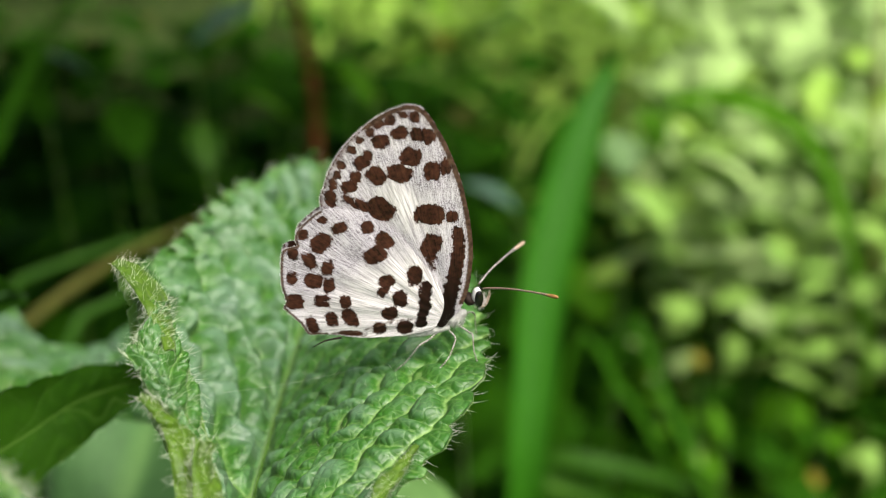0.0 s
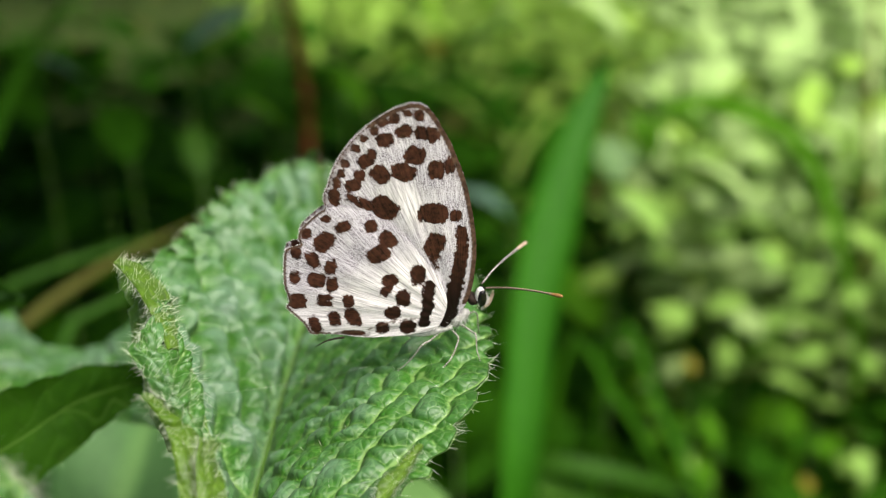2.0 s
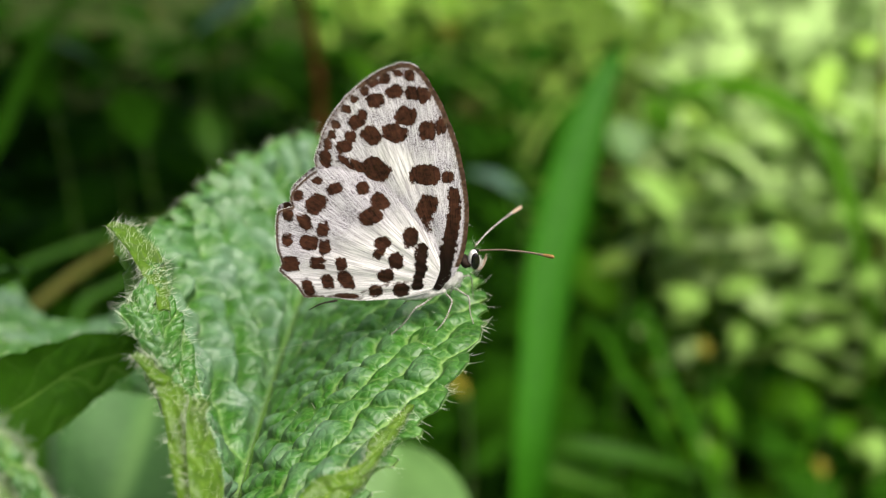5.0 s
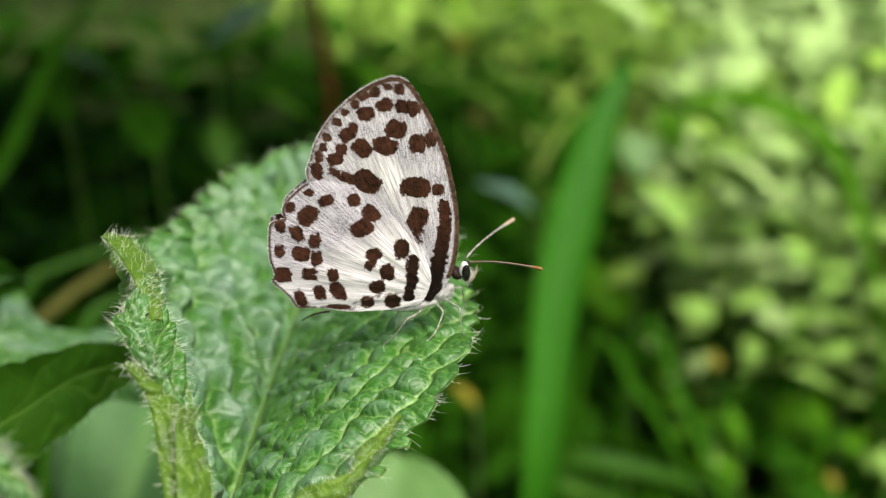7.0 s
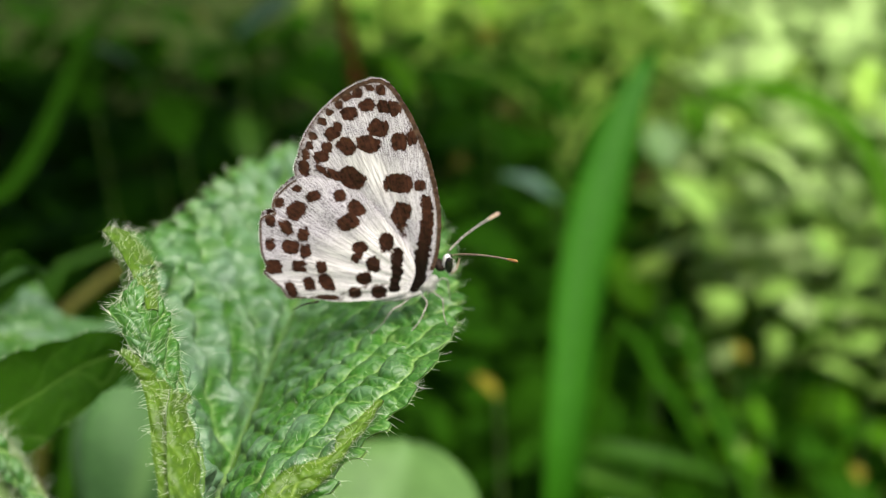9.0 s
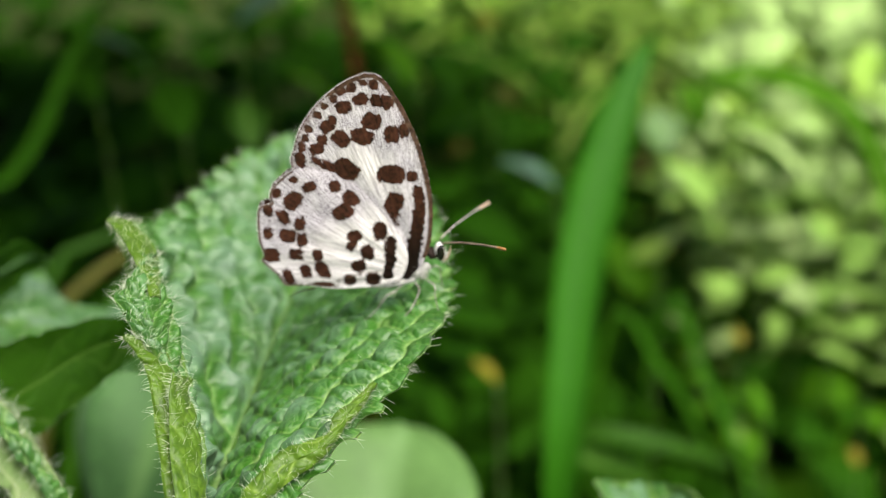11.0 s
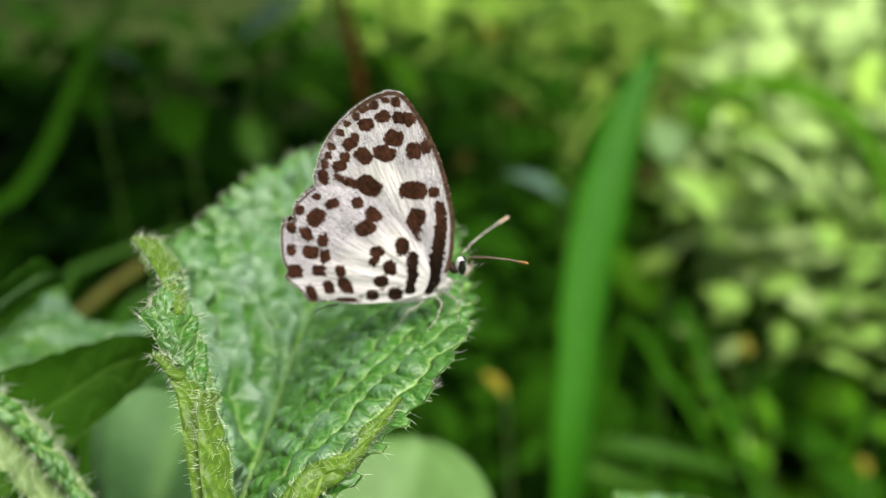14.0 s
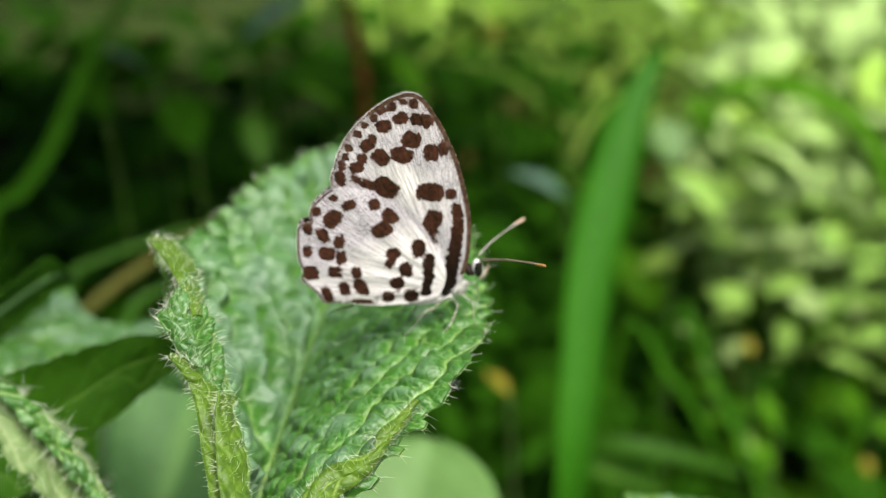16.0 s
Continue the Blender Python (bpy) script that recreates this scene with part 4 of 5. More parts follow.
def stem_to_ground(parent, top, foot, r=1.2, name="stalk", mat=None):
    p = even([top, (0.7 * top[0] + 0.3 * foot[0], 0.7 * top[1] + 0.3 * foot[1], top[2] - 0.22 * (top[2] - foot[2])), foot], 24)
    return mesh_object(name, *tube(p * MM, np.linspace(0.6 * r, r, 24) * MM, 8), mat or LEAF_UNDER, parent)


d_leaf = plant_leaf([
    [(-36.6, 68.0, 406.0), (-33.9, 70.5, 406.7), (-30.5, 73.7, 406.6), (-27.6, 76.2, 406.0), (-25.1, 78.4, 404.8), (-23.5, 79.9, 403.2)],
    [(-36.8, 67.6, 403.7), (-34.1, 70.1, 404.3), (-30.7, 73.5, 404.6), (-27.9, 76.1, 404.8), (-25.2, 78.5, 404.2), (-23.6, 80.2, 403.1)],
    [(-37.0, 66.9, 401.1), (-34.3, 69.3, 401.6), (-30.9, 72.9, 402.4), (-28.2, 75.6, 403.4), (-25.4, 78.3, 403.3), (-23.6, 80.2, 402.8)],
    [(-37.0, 66.2, 399.3), (-34.3, 68.4, 399.4), (-30.9, 72.2, 400.5), (-27.9, 75.3, 401.9), (-25.2, 78.3, 402.5), (-23.7, 80.6, 402.8)],
    [(-37.0, 65.1, 397.2), (-34.3, 67.2, 397.0), (-30.9, 71.2, 398.4), (-27.5, 74.7, 400.2), (-25.1, 78.0, 401.4), (-23.8, 80.6, 402.4)]],
    [LEAF_DARK, LEAF_DARK], "dark green pointed leaf with a pale midrib", rows=120, cols=30, puff=0.12, stripe=4.5, cell=2.6, tooth=(3.2, 3.2), tooth_depth=(0.25, 0.25), hair_margin=150, hair_face=0, hair_len=0.7, seed=3, rib_r=0.22)
stem_to_ground(d_leaf, (-37.0, 66.9, 401.1), (-44, 66, 0))
b_leaf = plant_leaf([
    [(-58.2, 111.3, 391.0), (-50.9, 112.7, 393.3), (-47.1, 112.7, 393.5), (-45.0, 111.4, 390.4), (-42.2, 110.7, 388.9), (-38.2, 109.9, 389.6), (-34.9, 108.8, 392.0), (-32.8, 108.9, 394.7), (-28.4, 108.7, 399.1)],
    [(-56.3, 107.0, 391.1), (-48.7, 106.6, 393.0), (-45.3, 106.9, 392.7), (-43.2, 106.3, 391.2), (-40.5, 105.8, 390.2), (-36.7, 105.0, 390.8), (-33.5, 103.6, 392.6), (-31.4, 103.2, 394.1), (-27.3, 102.3, 397.1)],
    [(-54.1, 102.7, 393.0), (-46.4, 100.5, 393.0), (-43.0, 100.3, 392.5), (-41.0, 100.1, 392.2), (-38.5, 100.0, 391.9), (-34.8, 99.1, 392.4), (-31.8, 97.4, 393.5), (-29.8, 96.7, 394.2), (-26.1, 96.1, 395.5)],
    [(-50.8, 95.0, 393.0), (-44.4, 94.8, 392.5), (-41.1, 94.8, 392.5), (-39.3, 94.8, 392.5), (-36.8, 94.8, 392.5), (-33.3, 94.0, 393.0), (-30.6, 93.1, 393.6), (-28.8, 92.2, 394.1), (-25.1, 91.4, 394.6)],
    [(-49.9, 91.8, 390.7), (-43.6, 91.8, 390.7), (-40.0, 91.3, 391.9), (-38.2, 91.3, 391.9), (-35.8, 91.3, 391.9), (-32.4, 90.4, 392.5), (-29.8, 89.6, 393.0), (-28.0, 88.7, 393.6), (-24.6, 88.7, 393.6)]],
    [LEAF_TOP, LEAF_UNDER], "green quilted leaf with a round bay eaten from its edge", rows=130, cols=40, puff=1.0, stripe=4.0, cell=3.2, vein_show=(0.3, 0.3), rib_r=0.15, tooth=(9, 3), tooth_depth=(0.1, 0.6), hair_margin=0, hair_face=0, seed=5)
stem_to_ground(b_leaf, (-54.1, 102.7, 393.0), (-60, 105, 0))
c_leaf = plant_leaf([
    [(-55.1, 88.8, 399.3), (-52.2, 92.5, 399.8), (-48.4, 96.3, 400.4), (-45.6, 100.1, 401.3), (-43.8, 103.2, 400.6), (-43.0, 106.2, 397.4)],
    [(-55.9, 89.8, 397.6), (-52.9, 93.5, 398.1), (-49.0, 97.1, 398.8), (-46.1, 100.9, 399.9), (-44.2, 104.0, 399.7), (-43.2, 106.9, 397.4)],
    [(-56.7, 90.6, 395.6), (-53.7, 94.3, 396.1), (-49.5, 97.7, 397.0), (-46.7, 101.6, 398.2), (-44.6, 104.7, 398.6), (-43.4, 107.4, 397.1)],
    [(-57.5, 91.2, 393.5), (-54.4, 94.9, 394.0), (-50.1, 98.0, 395.0), (-47.2, 102.0, 396.4), (-45.0, 105.2, 397.4), (-43.5, 107.7, 396.7)],
    [(-58.3, 91.6, 391.2), (-55.1, 95.3, 391.7), (-50.7, 98.2, 392.8), (-47.7, 102.3, 394.3), (-45.4, 105.4, 395.9), (-43.7, 107.8, 396.1)]],
    [LEAF_DARK, LEAF_DARK], "dark green curled leaf above the eaten leaf", rows=90, cols=24, puff=0.3, tooth=(3, 3), tooth_depth=(0.5, 0.3), hair_margin=0, hair_face=0, seed=6)
stem_to_ground(c_leaf, (-56.7, 90.6, 395.6), (-66, 84, 0))
n_leaf = plant_leaf([
    [(-25.6, 43.5, 425.5), (-22.7, 43.0, 422.9), (-20.4, 42.8, 421.1), (-19.1, 42.7, 419.4), (-17.9, 42.4, 417.4), (-16.6, 42.0, 415.4), (-15.6, 41.7, 413.3)],
    [(-25.6, 42.7, 425.2), (-22.9, 42.2, 422.8), (-20.7, 42.1, 421.1), (-19.5, 42.0, 419.4), (-18.2, 41.8, 417.4), (-16.9, 41.6, 415.4), (-15.7, 41.5, 413.4)],
    [(-25.5, 42.4, 424.6), (-22.9, 42.0, 422.3), (-20.9, 41.9, 420.7), (-19.7, 41.8, 419.1), (-18.4, 41.7, 417.1), (-17.0, 41.7, 415.0), (-15.7, 41.7, 413.1)],
    [(-25.6, 41.3, 424.0), (-23.2, 41.0, 422.0), (-21.4, 41.0, 420.4), (-20.1, 40.9, 418.9), (-18.8, 41.0, 416.9), (-17.4, 41.0, 414.8), (-15.9, 41.2, 412.9)],
    [(-25.7, 40.8, 423.2), (-23.4, 40.6, 421.4), (-21.7, 40.6, 419.9), (-20.4, 40.5, 418.3), (-19.1, 40.7, 416.3), (-17.6, 40.9, 414.2), (-16.0, 41.3, 412.5)]],
    [LEAF_YOUNG, LEAF_YOUNG], "young pale green leaf with long white bristles", rows=110, cols=30, puff=0.16, stripe=2.4, cell=1.4, tooth=(7, 2.4), tooth_depth=(0.1, 0.4), hair_margin=200, hair_face=260, hair_len=1.0, seed=7)
RIM = [(-25.6, 43.5, 425.5), (-22.7, 43.0, 422.9), (-20.4, 42.8, 421.1), (-19.1, 42.7, 419.4), (-17.9, 42.4, 417.4), (-16.6, 42.0, 415.4), (-15.6, 41.7, 413.3)]
quilted_leaf("rim", [[(x + 0.45 - 0.5 * (1 - w), y - 0.75 - 0.7 * (1 - w) - 1.0 * w * (1 - w), z + 0.5 - 0.5 * (1 - w) + 0.6 * w * (1 - w)) for x, y, z in RIM] for w in (0, 0.25, 0.5, 0.75, 1)],
    [LEAF_TOP, LEAF_TOP], rows=120, cols=16, puff=0.5, stripe=1.6, cell=1.1, tooth=(6, 2.2), tooth_depth=(0.2, 0.45), hair_margin=300, hair_face=60, hair_len=1.5, seed=27, parent=n_leaf, wave=0.5)
stem_to_ground(n_leaf, (-25.7, 40.8, 423.2), (-36, 30, 0))
r_leaf = plant_leaf([
    [(15.5, 74.4, 385.4), (15.8, 77.9, 385.8), (15.8, 80.2, 386.0), (15.2, 81.5, 386.6), (17.6, 83.9, 384.4)],
    [(17.6, 75.3, 384.7), (18.0, 78.7, 384.9), (18.1, 81.8, 384.6), (17.6, 83.9, 384.3), (19.0, 84.9, 383.9)],
    [(20.1, 75.3, 384.6), (20.7, 79.4, 383.9), (20.9, 83.5, 383.1), (20.8, 85.8, 383.2), (21.0, 86.7, 382.8)],
    [(22.3, 75.4, 384.6), (22.8, 78.6, 384.3), (23.0, 81.8, 384.0), (23.0, 83.9, 383.8), (22.3, 85.0, 383.7)],
    [(24.3, 75.5, 384.5), (24.9, 77.7, 384.4), (24.8, 79.9, 384.5), (24.2, 81.2, 384.9), (23.2, 84.0, 384.0)]],
    [LEAF_TOP, LEAF_UNDER], "green toothed leaf tip below the grass", rows=80, cols=30, puff=0.7, tooth=(2.4, 2.4), tooth_depth=(0.7, 0.7), hair_margin=120, hair_face=0, seed=8)
stem_to_ground(r_leaf, (20.1, 75.6, 385.1), (24, 64, 0))


# ---- plants behind ----
def herb_leaf(centre, length, width, yaw, pitch, roll, mat, label, foot=None, round_tip=False, name="broad_leaf"):
    """A single broad leaf on its own stalk that comes up from the ground; centre in mm."""
    rows, cols = 18, 9
    s = np.linspace(0, 1, rows)[:, None]
    k = np.linspace(-1, 1, cols)[None]
    shape = np.sin(np.pi * np.clip(s, 0.01, 0.995)) ** (0.5 if round_tip else 0.85)
    X = 0.5 * width * shape * k
    Y = length * (s - 0.5) + 0 * k
    Z = 0.14 * width * np.abs(k) * shape - 0.18 * length * (s - 0.4) ** 2 + 0.02 * width * np.sin(9 * s + 4 * k)
    P = np.stack([X, Y, Z], -1).reshape(-1, 3)
    i = np.arange(rows * cols).reshape(rows, cols)
    f = np.stack([i[:-1, :-1], i[:-1, 1:], i[1:, 1:], i[1:, :-1]], -1).reshape(-1, 4)
    ring = np.r_[i[0, :-1], i[:-1, -1], i[-1, :0:-1], i[:0:-1, 0]]
    n0 = len(P)
    rim = np.stack([ring, ring + n0, np.roll(ring, -1) + n0, np.roll(ring, -1)], -1)
    v = np.vstack([P, P - (0, 0, 0.35)])
    faces = np.vstack([f, f[:, ::-1] + n0, rim])
    R = np.array(Euler((radians(pitch), radians(roll), radians(yaw)), "XYZ").to_matrix())
    v = v @ R.T + np.asarray(centre, float)
    thing = new(name)
    vein = np.r_[np.tile(np.clip(1 - np.abs(k[0]) * 9, 0, 1), rows)] * 0.8
    mesh_object("blade", v * MM, faces, mat, thing, attrs={"vein": np.r_[vein, vein]})
    base = R @ np.array([0, -0.5 * length + 0.5, -0.18 * length * 0.16 - 0.2]) + np.asarray(centre, float)
    g = foot or (base[0] + 6, base[1] + 8, 0)
    stem_to_ground(thing, tuple(base), (g[0], g[1], -5), max(0.8, width * 0.03), mat=LEAF_UNDER)
    return tagged(thing, label, "leaf")


herb_leaf((-9.5, 122, 352), 27, 27, -10, 32, 4, LEAF_PALE, "pale green rounded leaf below the butterfly's leaf", round_tip=True)
herb_leaf((-40.5, 127, 362), 36, 23, -20, 42, -4, LEAF_MID, "soft green leaf hanging behind the hairy leaf")
# grass
grass_blade([(34, 392, 0), (34, 396, 110), (34.8, 399.4, 167), (37.8, 413.7, 199), (43.0, 437.4, 240), (52.6, 458.5, 275), (64.5, 477.9, 306), (77, 492, 325)], 24, (-0.1, -1, 0.05), GRASS_BROAD, "tall broad blade of grass, fresh green, behind the leaf")
# dulled by the shade that its colour carries
grass_blade([(-265, 430, 0), (-217, 439, 252), (-204, 458, 270), (-194, 477, 289), (-187, 500, 311), (-181, 514, 323), (-175, 530, 334), (-171, 550, 343)], 7, (0.3, -1, 0.3), HERB_SHADED, "green blade of grass, shade put into its colour")
grass_blade([(-140, 240, 0), (-126, 254, 225), (-110.8, 268.1, 306), (-100.8, 280.8, 313), (-89.9, 293.4, 317), (-70, 316, 320)], 3.5, (0.2, -0.6, 1), STRAW, "withered yellow-brown blade of grass")
grass_blade([(-150, 270, 0), (-135, 280, 240), (-122.8, 288.6, 304), (-107.3, 301.5, 312), (-80, 318, 315)], 3, (0.2, -0.6, 1), LEAF_DARK, "yellow-green blade of grass")
grass_blade([(-110, 190, 0), (-95, 205, 260), (-82.5, 220, 328), (-76.7, 226.7, 332), (-70.5, 233.4, 335), (-58, 246, 340)], 3, (0.1, -0.6, 1), LEAF_DARK, "green blade of grass leaning over")
grass_blade([(262, 596, 0), (250, 600, 120), (231.4, 605.7, 188), (223.2, 612.9, 214), (202.4, 620.5, 245), (171.1, 617.3, 263), (138.4, 605, 272), (112, 590, 262)], 14, (0.2, -0.7, 0.7), HERB, "green arching blade of grass")
grass_blade([(50, 462, 0), (54, 461, 150), (62.6, 460.1, 205), (79.4, 460, 180), (96.8, 459, 153), (116, 456, 112)], 4.5, (0.3, -1, 0.4), GRASS, "thin bent blade of grass")
grass_blade([(86, 545, 0), (90, 540, 120), (98.7, 533.9, 174), (113.4, 519.6, 142), (131, 502.8, 104), (142, 490, 76)], 5, (0.3, -1, 0.4), GRASS, "thin bent blade of grass")
grass_blade([(0, 470, 0), (20, 450, 120), (44, 425, 160), (80, 420, 158), (115, 430, 140)], 10, (0, -0.6, 1), LEAF_DARK, "low arching blade of grass")
# brown stems
for path, r in (([(-68, 560, -5), (-70, 590, 195), (-70.5, 612, 247), (-74, 630, 275), (-79.2, 643, 298), (-88, 660, 335), (-100, 690, 420)], 4.2), ([(264, 620, -5), (262, 642, 172), (263.2, 666, 225), (264.6, 690, 280), (268, 710, 340)], 1.9)):
    v, f = tube(even(path, 40) * MM, np.linspace(r, 0.7 * r, 40) * MM, 10)
    tagged(mesh_object("dry_stem", v, f, STEM), "dry brown upright stem among the herbs", "stem")
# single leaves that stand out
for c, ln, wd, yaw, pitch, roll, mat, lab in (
        # the dark greens here carry the shade in their colour
        ((-164, 575, 264), 42, 26, 30, 40, 0, HERB_SHADED, "dark green leaf, shade put into its colour"),
        ((-107, 626, 280), 44, 17, 60, 40, 10, HERB_SHADED, "green leaf coloured for the shaded side"),
        ((-92, 598, 267), 34, 15, 100, 40, 0, HERB, "green leaf coloured for the shaded side"),
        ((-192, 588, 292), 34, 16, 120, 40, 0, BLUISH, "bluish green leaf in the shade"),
        ((-216, 591, 274), 36, 18, 40, 35, 0, HERB_SHADED, "green leaf coloured for the shaded side"),
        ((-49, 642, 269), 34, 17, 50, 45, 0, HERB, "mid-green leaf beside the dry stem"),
        ((-141, 642, 291), 44, 20, 80, 40, 0, HERB_SHADED, "green leaf coloured for the shaded side"),
        ((-120, 552, 262), 34, 18, 20, 40, 0, LEAF_DARK, "dark green leaf, shade put into its colour"),
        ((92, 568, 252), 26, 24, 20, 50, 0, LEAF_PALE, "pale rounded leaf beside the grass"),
        # silvery ones hold the bright light in their colour
        ((161, 602, 226), 52, 30, 75, 35, 10, HERB_SILVER_LIT, "pale silvery leaf, bright light put into its colour"),
        ((194, 645, 223), 44, 24, 100, 35, -10, HERB_SILVER_LIT, "pale silvery leaf, bright light put into its colour"),
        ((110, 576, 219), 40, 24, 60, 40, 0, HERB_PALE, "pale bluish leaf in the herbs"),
        # a glint of light drawn as a pale leaf
        ((136, 802, 287), 46, 17, 85, 45, 0, HERB_SILVER_LIT, "pale leaf standing in for a white glint"),
        ((178, 793, 263), 46, 17, 95, 40, 0, HERB_SILVER_LIT, "pale silvery leaf, bright light put into its colour"),
        # bright light put into the yellow-green of these two
        ((230, 680, 251), 36, 16, -15, 55, 0, HERB_LIT, "yellow-green leaf, bright light put into its colour"),
        ((242, 652, 237), 44, 18, 95, 35, 0, HERB_LIT, "yellow-green leaf, bright light put into its colour"),
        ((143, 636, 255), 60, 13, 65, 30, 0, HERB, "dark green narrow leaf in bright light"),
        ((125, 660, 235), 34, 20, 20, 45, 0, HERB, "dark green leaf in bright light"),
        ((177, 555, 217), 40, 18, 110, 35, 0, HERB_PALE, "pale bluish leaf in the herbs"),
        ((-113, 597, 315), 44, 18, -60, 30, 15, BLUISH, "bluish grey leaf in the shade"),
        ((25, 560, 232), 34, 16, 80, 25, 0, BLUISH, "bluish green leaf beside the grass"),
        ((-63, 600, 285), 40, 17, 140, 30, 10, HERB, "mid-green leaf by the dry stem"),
        # four white leaves added in place of round glints
        ((257, 797, 273), 16, 14, 10, 60, 0, HERB_SILVER_LIT, "small white leaf standing in for a glint"),
        ((302, 790, 258), 14, 12, -10, 60, 0, HERB_SILVER_LIT, "small white leaf standing in for a glint"),
        ((251, 802, 284), 20, 16, 40, 60, 0, HERB_SILVER_LIT, "small white leaf standing in for a glint"),
        ((304, 780, 236), 12, 10, 20, 60, 0, HERB_SILVER_LIT, "small white leaf standing in for a glint"),
        ((122, 880, 262), 60, 34, 70, 30, 0, HERB_SILVER_LIT, "pale silvery leaf, bright light put into its colour"),
        ((205, 893, 245), 55, 20, 85, 20, 0, HERB_SILVER_LIT, "pale silvery leaf, bright light put into its colour"),
        ((241, 724, 234), 34, 20, 0, 30, 30, HERB_LIT, "yellow-green leaf, bright light put into its colour"),
        ((263, 717, 216), 44, 18, 80, 30, 0, HERB_LIT, "yellow-green leaf, bright light put into its colour"),
        ((137, 542, 144), 11, 7, 20, 40, 0, YELLOW, "small yellowing leaf in the grass"),
        ((146, 520, 117), 24, 9, 20, 45, 0, HERB, "yellow-green leaf low in the grass"),
        ((193, 499, 97), 10, 7, 20, 40, 0, YELLOW, "small yellow leaf in the grass"),
        ((196, 545, 128), 40, 18, 100, 35, 0, HERB_PALE, "pale bluish leaf in the herbs"),
        ((230, 520, 94), 20, 9, 0, 40, 0, HERB_PALE, "pale leaf low in the grass"),
        ((218, 628, 142), 24, 10, -30, 40, 0, HERB_PALE, "pale bluish leaf in the herbs"),
        ((3, 372, 224), 13, 6, 60, 35, 0, YELLOW, "small yellow leaf in the grass"),
        ((0, 888, 232), 16, 12, 20, 40, 0, YELLOW, "small orange-yellow leaf far behind"),
        ((53, 416, 150), 60, 20, 95, 25, 0, LEAF_DARK, "low green leaf in the grass")):
    herb_leaf(c, ln, wd, yaw, pitch, roll, mat, lab)

rng = np.random.default_rng(4)
for (cx, cy, cz), spread, count in (((179, 761, 190), 14, 4), ((196, 705, 165), 22, 6), ((240, 720, 150), 24, 6), ((215, 780, 220), 24, 5), ((215, 640, 155), 26, 6), ((170, 700, 140), 20, 4), ((255, 700, 185), 20, 4)):
    for k in range(count):
        d = rng.normal(size=3) * spread * np.array((1.2, 0.6, 0.5))
        herb_leaf((cx + d[0], cy + d[1], cz + d[2]), rng.uniform(24, 42), rng.uniform(11, 18), rng.uniform(50, 130), rng.uniform(10, 45), rng.uniform(-20, 20), HERB_PALE if k % 3 else HERB_LIT, "pale herb leaf, light put into its colour" if k % 3 else "yellow-green herb leaf, light put into its colour")

# ---- undergrowth: nobody could count it ----


def undergrowth(name, n, xs, ys, height, size, mat, label, width=0.36, pitch=(-0.2, 0.9), keep=None, ragged=False):
    x, y = rng.uniform(*xs, n), rng.uniform(*ys, n)
    if not ragged:                                          # no straight borders
        x, y = x + rng.normal(0, 0.07, n), np.maximum(y + rng.normal(0, 0.07, n), ys[0] - 0.06 * rng.random(n))
    z = rng.random(n) ** 0.8 * height
    edge = np.minimum(np.minimum(x - xs[0], xs[1] - x), ys[1] - y) / 0.9
    in_clump = rng.random(n) < np.clip(1.3 * edge + 1.6 * (lattice_noise(x * 2.2 + 20, y * 2.2 + 20, 17) - 0.75), 0, 1) if ragged else np.ones(n, bool)
    x, y, z = x[in_clump], y[in_clump], z[in_clump]
    if keep is not None:
        ok = keep(x, y)
        x, y, z = x[ok], y[ok], z[ok]
    k = len(x)
    strew(name, leaf_template(4, width), np.stack([x, y, z], 1), rng.uniform(*size, k), rng.uniform(0, 6.28, k), rng.uniform(*pitch, k), rng.uniform(-0.5, 0.5, k), mat, label, "undergrowth")


def grass_mass(name, n, xs, ys, length, width, mat, label, keep=None):
    x, y = rng.uniform(*xs, n), rng.uniform(*ys, n)
    if keep is not None:
        ok = keep(x, y)
        x, y = x[ok], y[ok]
    k = len(x)
    s = np.linspace(0, 1, 7)
    w = 0.5 * np.clip(np.minimum(0.5 + 2 * s, 1.0), 0, 1) * np.clip((1 - s) / 0.5, 0, 1) ** 0.8
    t = [np.stack([w * c, 0.75 * s ** 2.2, s - 0.35 * s ** 2.4], 1) for c in (-1, 0, 1)]
    v = np.stack(t, 1)
    L, W, yaw = rng.uniform(*length, k), rng.uniform(*width, k), rng.uniform(0, 6.28, k)
    bend = rng.uniform(0.2, 1.5, k)
    V = np.empty((k, 7, 3, 3))
    V[..., 0] = v[None, ..., 0] * W[:, None, None]
    V[..., 1] = v[None, ..., 1] * (L * bend)[:, None, None] + np.abs(v[None, ..., 0]) * W[:, None, None] * 0.3
    V[..., 2] = v[None, ..., 2] * L[:, None, None]
    R = turns(yaw, 0 * yaw, 0 * yaw)
    V = np.einsum("nij,nabj->nabi", R, V) + np.stack([x, y, 0 * x - 0.005], 1)[:, None, None]
    i = np.arange(21).reshape(7, 3)
    f = np.stack([i[:-1, :-1], i[:-1, 1:], i[1:, 1:], i[1:, :-1]], -1).reshape(-1, 4)
    F = (f[None] + (np.arange(k) * 21)[:, None, None]).reshape(-1, 4)
    tagged(mesh_object(name, V.reshape(-1, 3), F, mat), label, "grass", kind="stuff")


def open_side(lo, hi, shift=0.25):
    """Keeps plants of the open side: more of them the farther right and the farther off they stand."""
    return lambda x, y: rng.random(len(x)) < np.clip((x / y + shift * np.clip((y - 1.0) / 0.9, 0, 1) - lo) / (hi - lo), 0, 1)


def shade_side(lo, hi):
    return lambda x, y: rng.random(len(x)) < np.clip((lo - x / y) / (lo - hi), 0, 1)


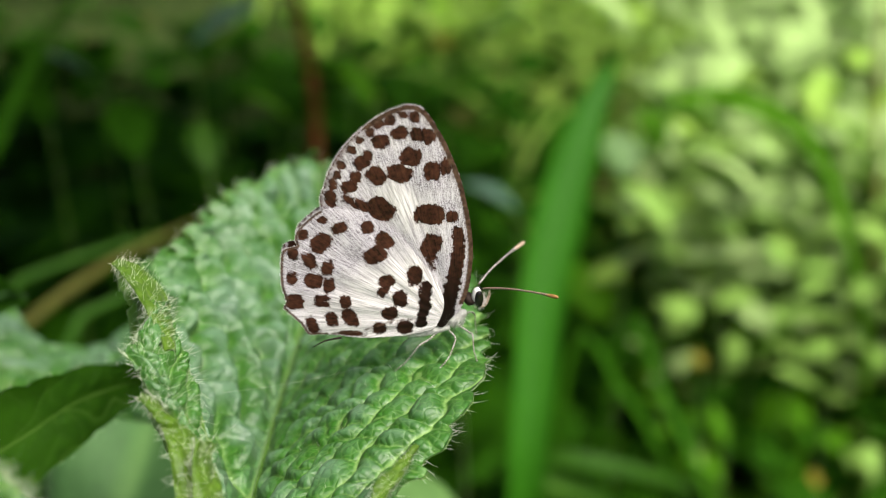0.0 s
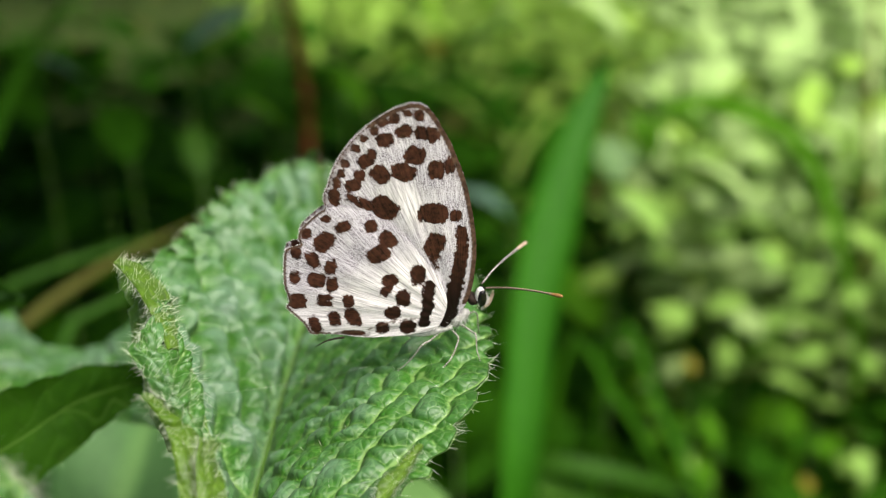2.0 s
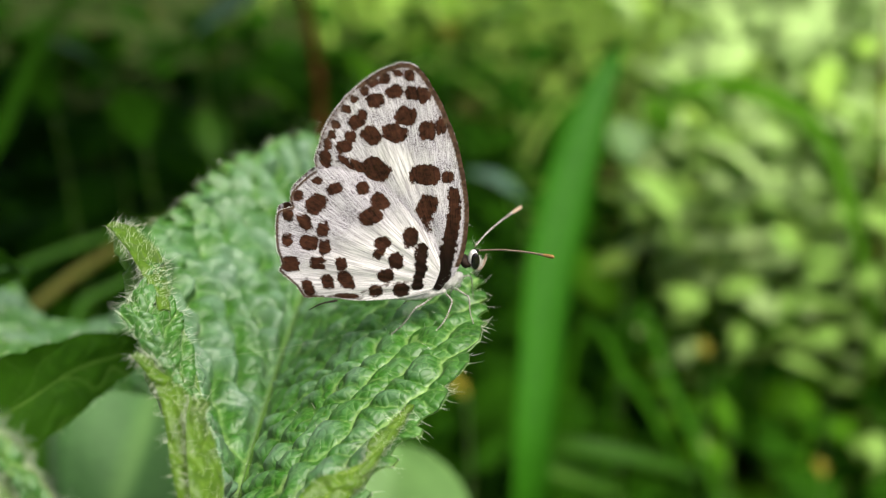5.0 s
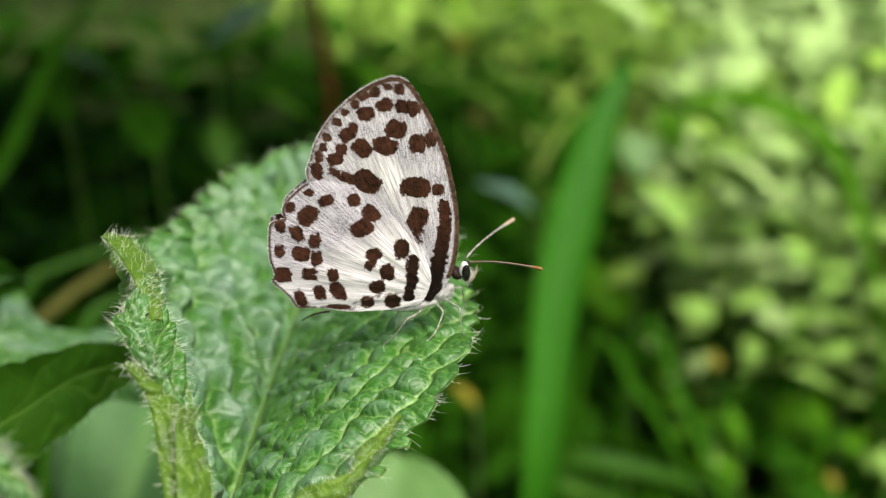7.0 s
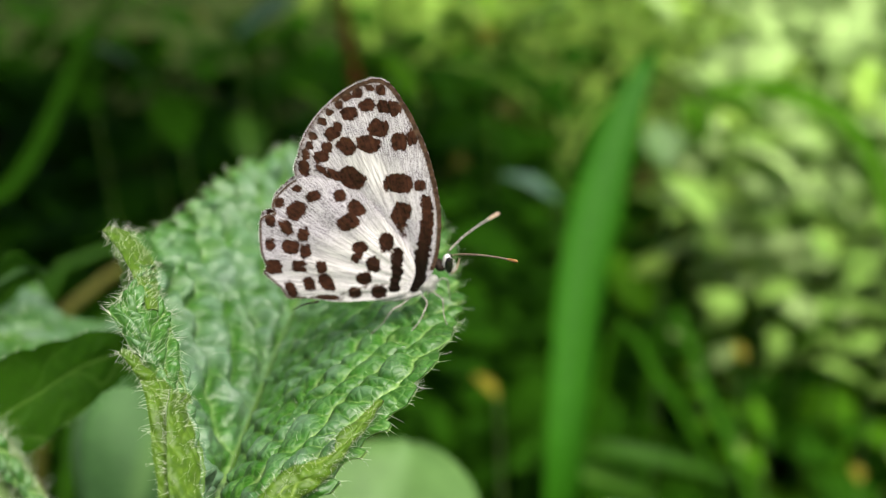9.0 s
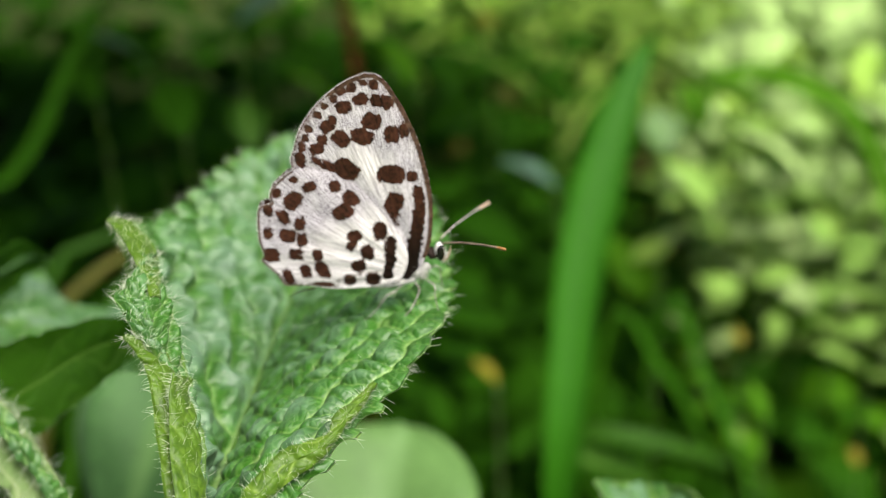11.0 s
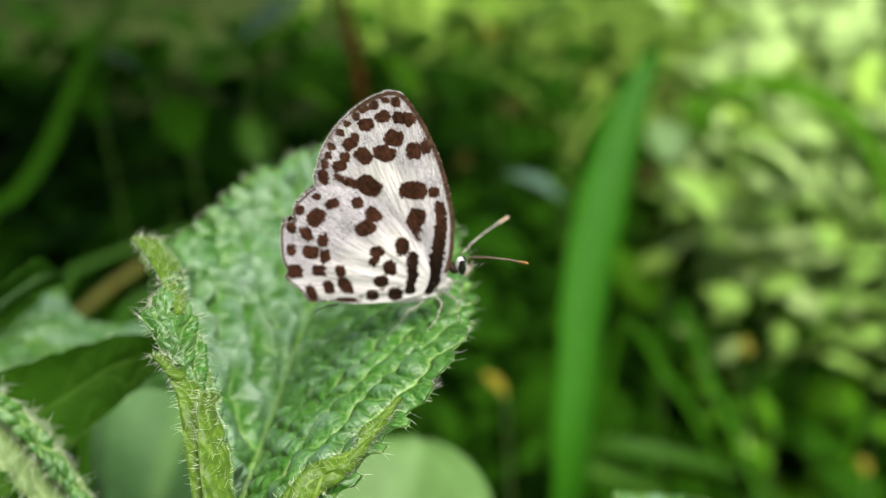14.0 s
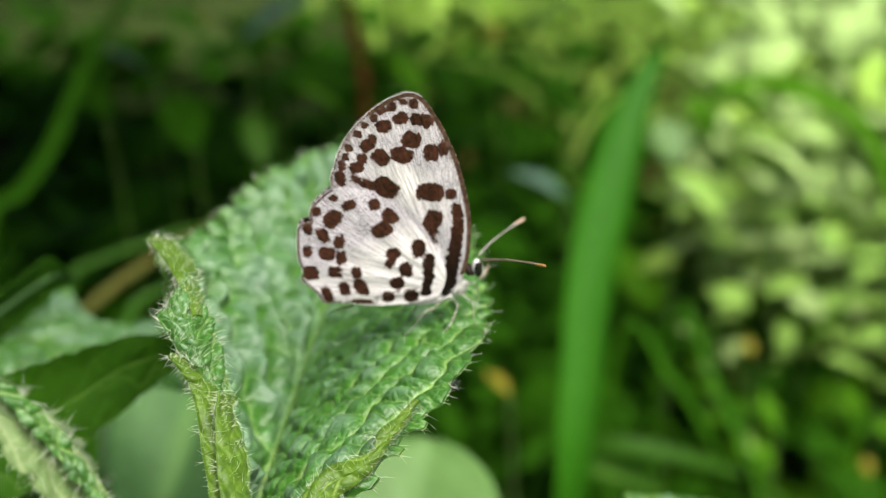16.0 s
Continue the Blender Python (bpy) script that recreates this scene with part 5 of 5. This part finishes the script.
# dark tones left and low: shade put into the leaf colour
undergrowth("dark_undergrowth", 1400, (-0.5, 0.45), (0.55, 0.78), 0.09, (0.02, 0.05), HERB_SHADED, "leaves close to the soil, shade put into their colour")
undergrowth("shaded_undergrowth", 2000, (-0.9, 0.3), (0.6, 1.45), 0.12, (0.03, 0.07), HERB_SHADED, "left-hand leaves, shade put into their colour", keep=shade_side(0.2, 0.0))
undergrowth("far_shaded_undergrowth", 7000, (-1.8, -0.12), (1.2, 3.4), 0.28, (0.02, 0.045), LEAF_DARK, "dark green leaves far back, shade put into their colour", ragged=True)
undergrowth("scattered_undergrowth", 2500, (-0.5, 0.25), (1.2, 3.4), 0.28, (0.02, 0.045), HERB, "mid-green leaves in the shade", ragged=True)
undergrowth("undergrowth", 450, (-0.3, 0.4), (0.6, 0.85), 0.09, (0.02, 0.055), HERB, "mid-green herb leaves in the open", keep=open_side(0.12, 0.22))
# bright tones on the open side: light put into the leaf colour
undergrowth("light_undergrowth", 4200, (0.08, 0.65), (0.74, 1.2), 0.14, (0.015, 0.036), HERB_LIT, "light green herb leaves, open light put into their colour", keep=open_side(0.17, 0.26))
undergrowth("light_scattered_undergrowth", 4000, (-0.5, 0.9), (1.3, 3.4), 0.26, (0.018, 0.042), HERB_HALF_LIT, "light green leaves, half light put into their colour", ragged=True)
undergrowth("bright_undergrowth", 66000, (-0.9, 2.5), (0.75, 4.2), 0.22, (0.01, 0.03), HERB_LIT, "yellow-green herb leaves, sunlight put into their colour", ragged=True, keep=open_side(0.16, 0.24, 0.3))
# silvery fill: brightness of the right side put into the colour
undergrowth("silvery_undergrowth", 8500, (-0.5, 2.0), (0.8, 3.9), 0.24, (0.03, 0.07), HERB_SILVER_LIT, "pale silvery herb leaves, light put into their colour", ragged=True, keep=open_side(0.1, 0.3))
undergrowth("pale_undergrowth", 9000, (0.18, 0.75), (0.9, 1.5), 0.25, (0.012, 0.032), HERB_SILVER_LIT, "pale green herb leaves, bright light put into their colour", keep=open_side(0.18, 0.26, 0))
undergrowth("low_pale_undergrowth", 3600, (0.12, 0.6), (0.6, 1.0), 0.2, (0.012, 0.03), HERB_PALE, "low pale green herb leaves, light put into their colour", keep=open_side(0.15, 0.32, 0))
undergrowth("low_silvery_undergrowth", 4200, (0.12, 0.6), (0.66, 1.0), 0.21, (0.012, 0.03), HERB_SILVER_LIT, "low silvery herb leaves, light put into their colour", keep=open_side(0.16, 0.34, 0))
undergrowth("withered_undergrowth", 260, (-0.6, 0.9), (0.5, 2.2), 0.12, (0.015, 0.04), STRAW, "withered brown and yellow leaves")
grass_mass("grass", 1000, (-0.05, 0.4), (0.5, 0.8), (0.04, 0.085), (0.003, 0.008), GRASS, "fresh green grass in the open", keep=open_side(0.13, 0.22))
# dark tone in place of the shade near the soil
grass_mass("dark_grass", 900, (-0.05, 0.4), (0.5, 0.76), (0.03, 0.07), (0.004, 0.009), HERB_SHADED, "grass near the soil, shade put into its colour", keep=open_side(0.08, 0.18))
grass_mass("yellow_green_grass", 5000, (-0.4, 1.2), (0.9, 3.0), (0.1, 0.26), (0.004, 0.014), HERB_LIT, "yellow-green grass, light put into its colour", keep=open_side(0.05, 0.2))


def far_growth(name, n, near, far, height, size, mat, label):
    """Leaves all round, thinning out with distance, but for the ground that the plants above already cover."""
    a, d = rng.uniform(0, 6.283, n), near + (far - near) * rng.random(n) ** 1.6
    x, y = d * np.sin(a), d * np.cos(a) + 0.2
    free = ~((y > 0.3) & (np.abs(x) < 0.75 * y + 0.05) & (y < 3.2)) & (lattice_noise(x * 1.1 + 30, y * 1.1 + 30, 23) > 0.28 + 0.25 * rng.random(n) * (d / far))
    x, y = x[free], y[free]
    k = len(x)
    strew(name, leaf_template(3, 0.34), np.stack([x, y, rng.random(k) * height], 1), rng.uniform(*size, k), rng.uniform(0, 6.28, k), rng.uniform(-0.2, 0.9, k), rng.uniform(-0.5, 0.5, k), mat, label, "undergrowth")


far_growth("meadow_herbs", 22000, 0.25, 5.0, 0.16, (0.035, 0.09), HERB, "mid-green herbs growing all around")
far_growth("meadow_light_herbs", 16000, 0.4, 6.0, 0.2, (0.035, 0.09), HERB_LIT, "yellow-green herbs growing all around")


# ---- an unseen shrub, added above the view to keep the left side dark ----
def shrub(x0, x1, y0, y1, z0, z1, n, label):
    thing = new("shrub")
    r = np.random.default_rng(9)
    for k in range(5):
        a = np.array([r.uniform(x0 - 0.3, x0) * 1000, r.uniform(y0, y1) * 1000, -5])
        b = np.array([r.uniform(x0, x1) * 1000, r.uniform(y0, y1) * 1000, (z0 + z1) * 500])
        m = np.array([0.8 * a[0] + 0.2 * b[0], 0.6 * a[1] + 0.4 * b[1], 0.85 * b[2]])
        v, f = tube(even([a, m, b], 20) * MM, np.linspace(9, 3, 20) * MM, 8)
        mesh_object("stem", v, f, STEM, thing)
    hubs = np.stack([r.uniform(x0 + 0.15, x1 - 0.15, 34), r.uniform(y0 + 0.12, y1 - 0.15, 34), r.uniform(z0 + 0.12, z1 - 0.1, 34)], 1)
    d = r.normal(size=(n, 3)); d *= (r.random(n) ** 0.4 / np.linalg.norm(d, axis=1))[:, None]
    c = hubs[r.integers(0, 34, n)] + d * (0.24, 0.24, 0.13)
    c[:, 2] = np.maximum(c[:, 2], z0)
    v, f = leaf_template(6)
    yaw, pitch, roll = r.uniform(0, 6.28, n), r.uniform(-0.6, 0.5, n), r.uniform(-0.5, 0.5, n)
    P = np.einsum("nij,vj->nvi", turns(yaw, pitch, roll), v) * r.uniform(0.04, 0.09, n)[:, None, None] + c[:, None]
    F = (np.array([list(q) for q in f])[None] + (np.arange(n) * len(v))[:, None, None]).reshape(-1, 4)
    mesh_object("crown", P.reshape(-1, 3), F, HERB_SHADED, thing)
    return tagged(thing, label, "shrub")


# stands out of view; added only to block light from the left
shrub(-1.25, 0.13, 0.42, 1.1, 0.44, 0.85, 3600, "unseen leafy shrub added to shade the left herbs")


def motions():
    """Nothing stirs: the butterfly sits still and only the camera drifts."""


motions()
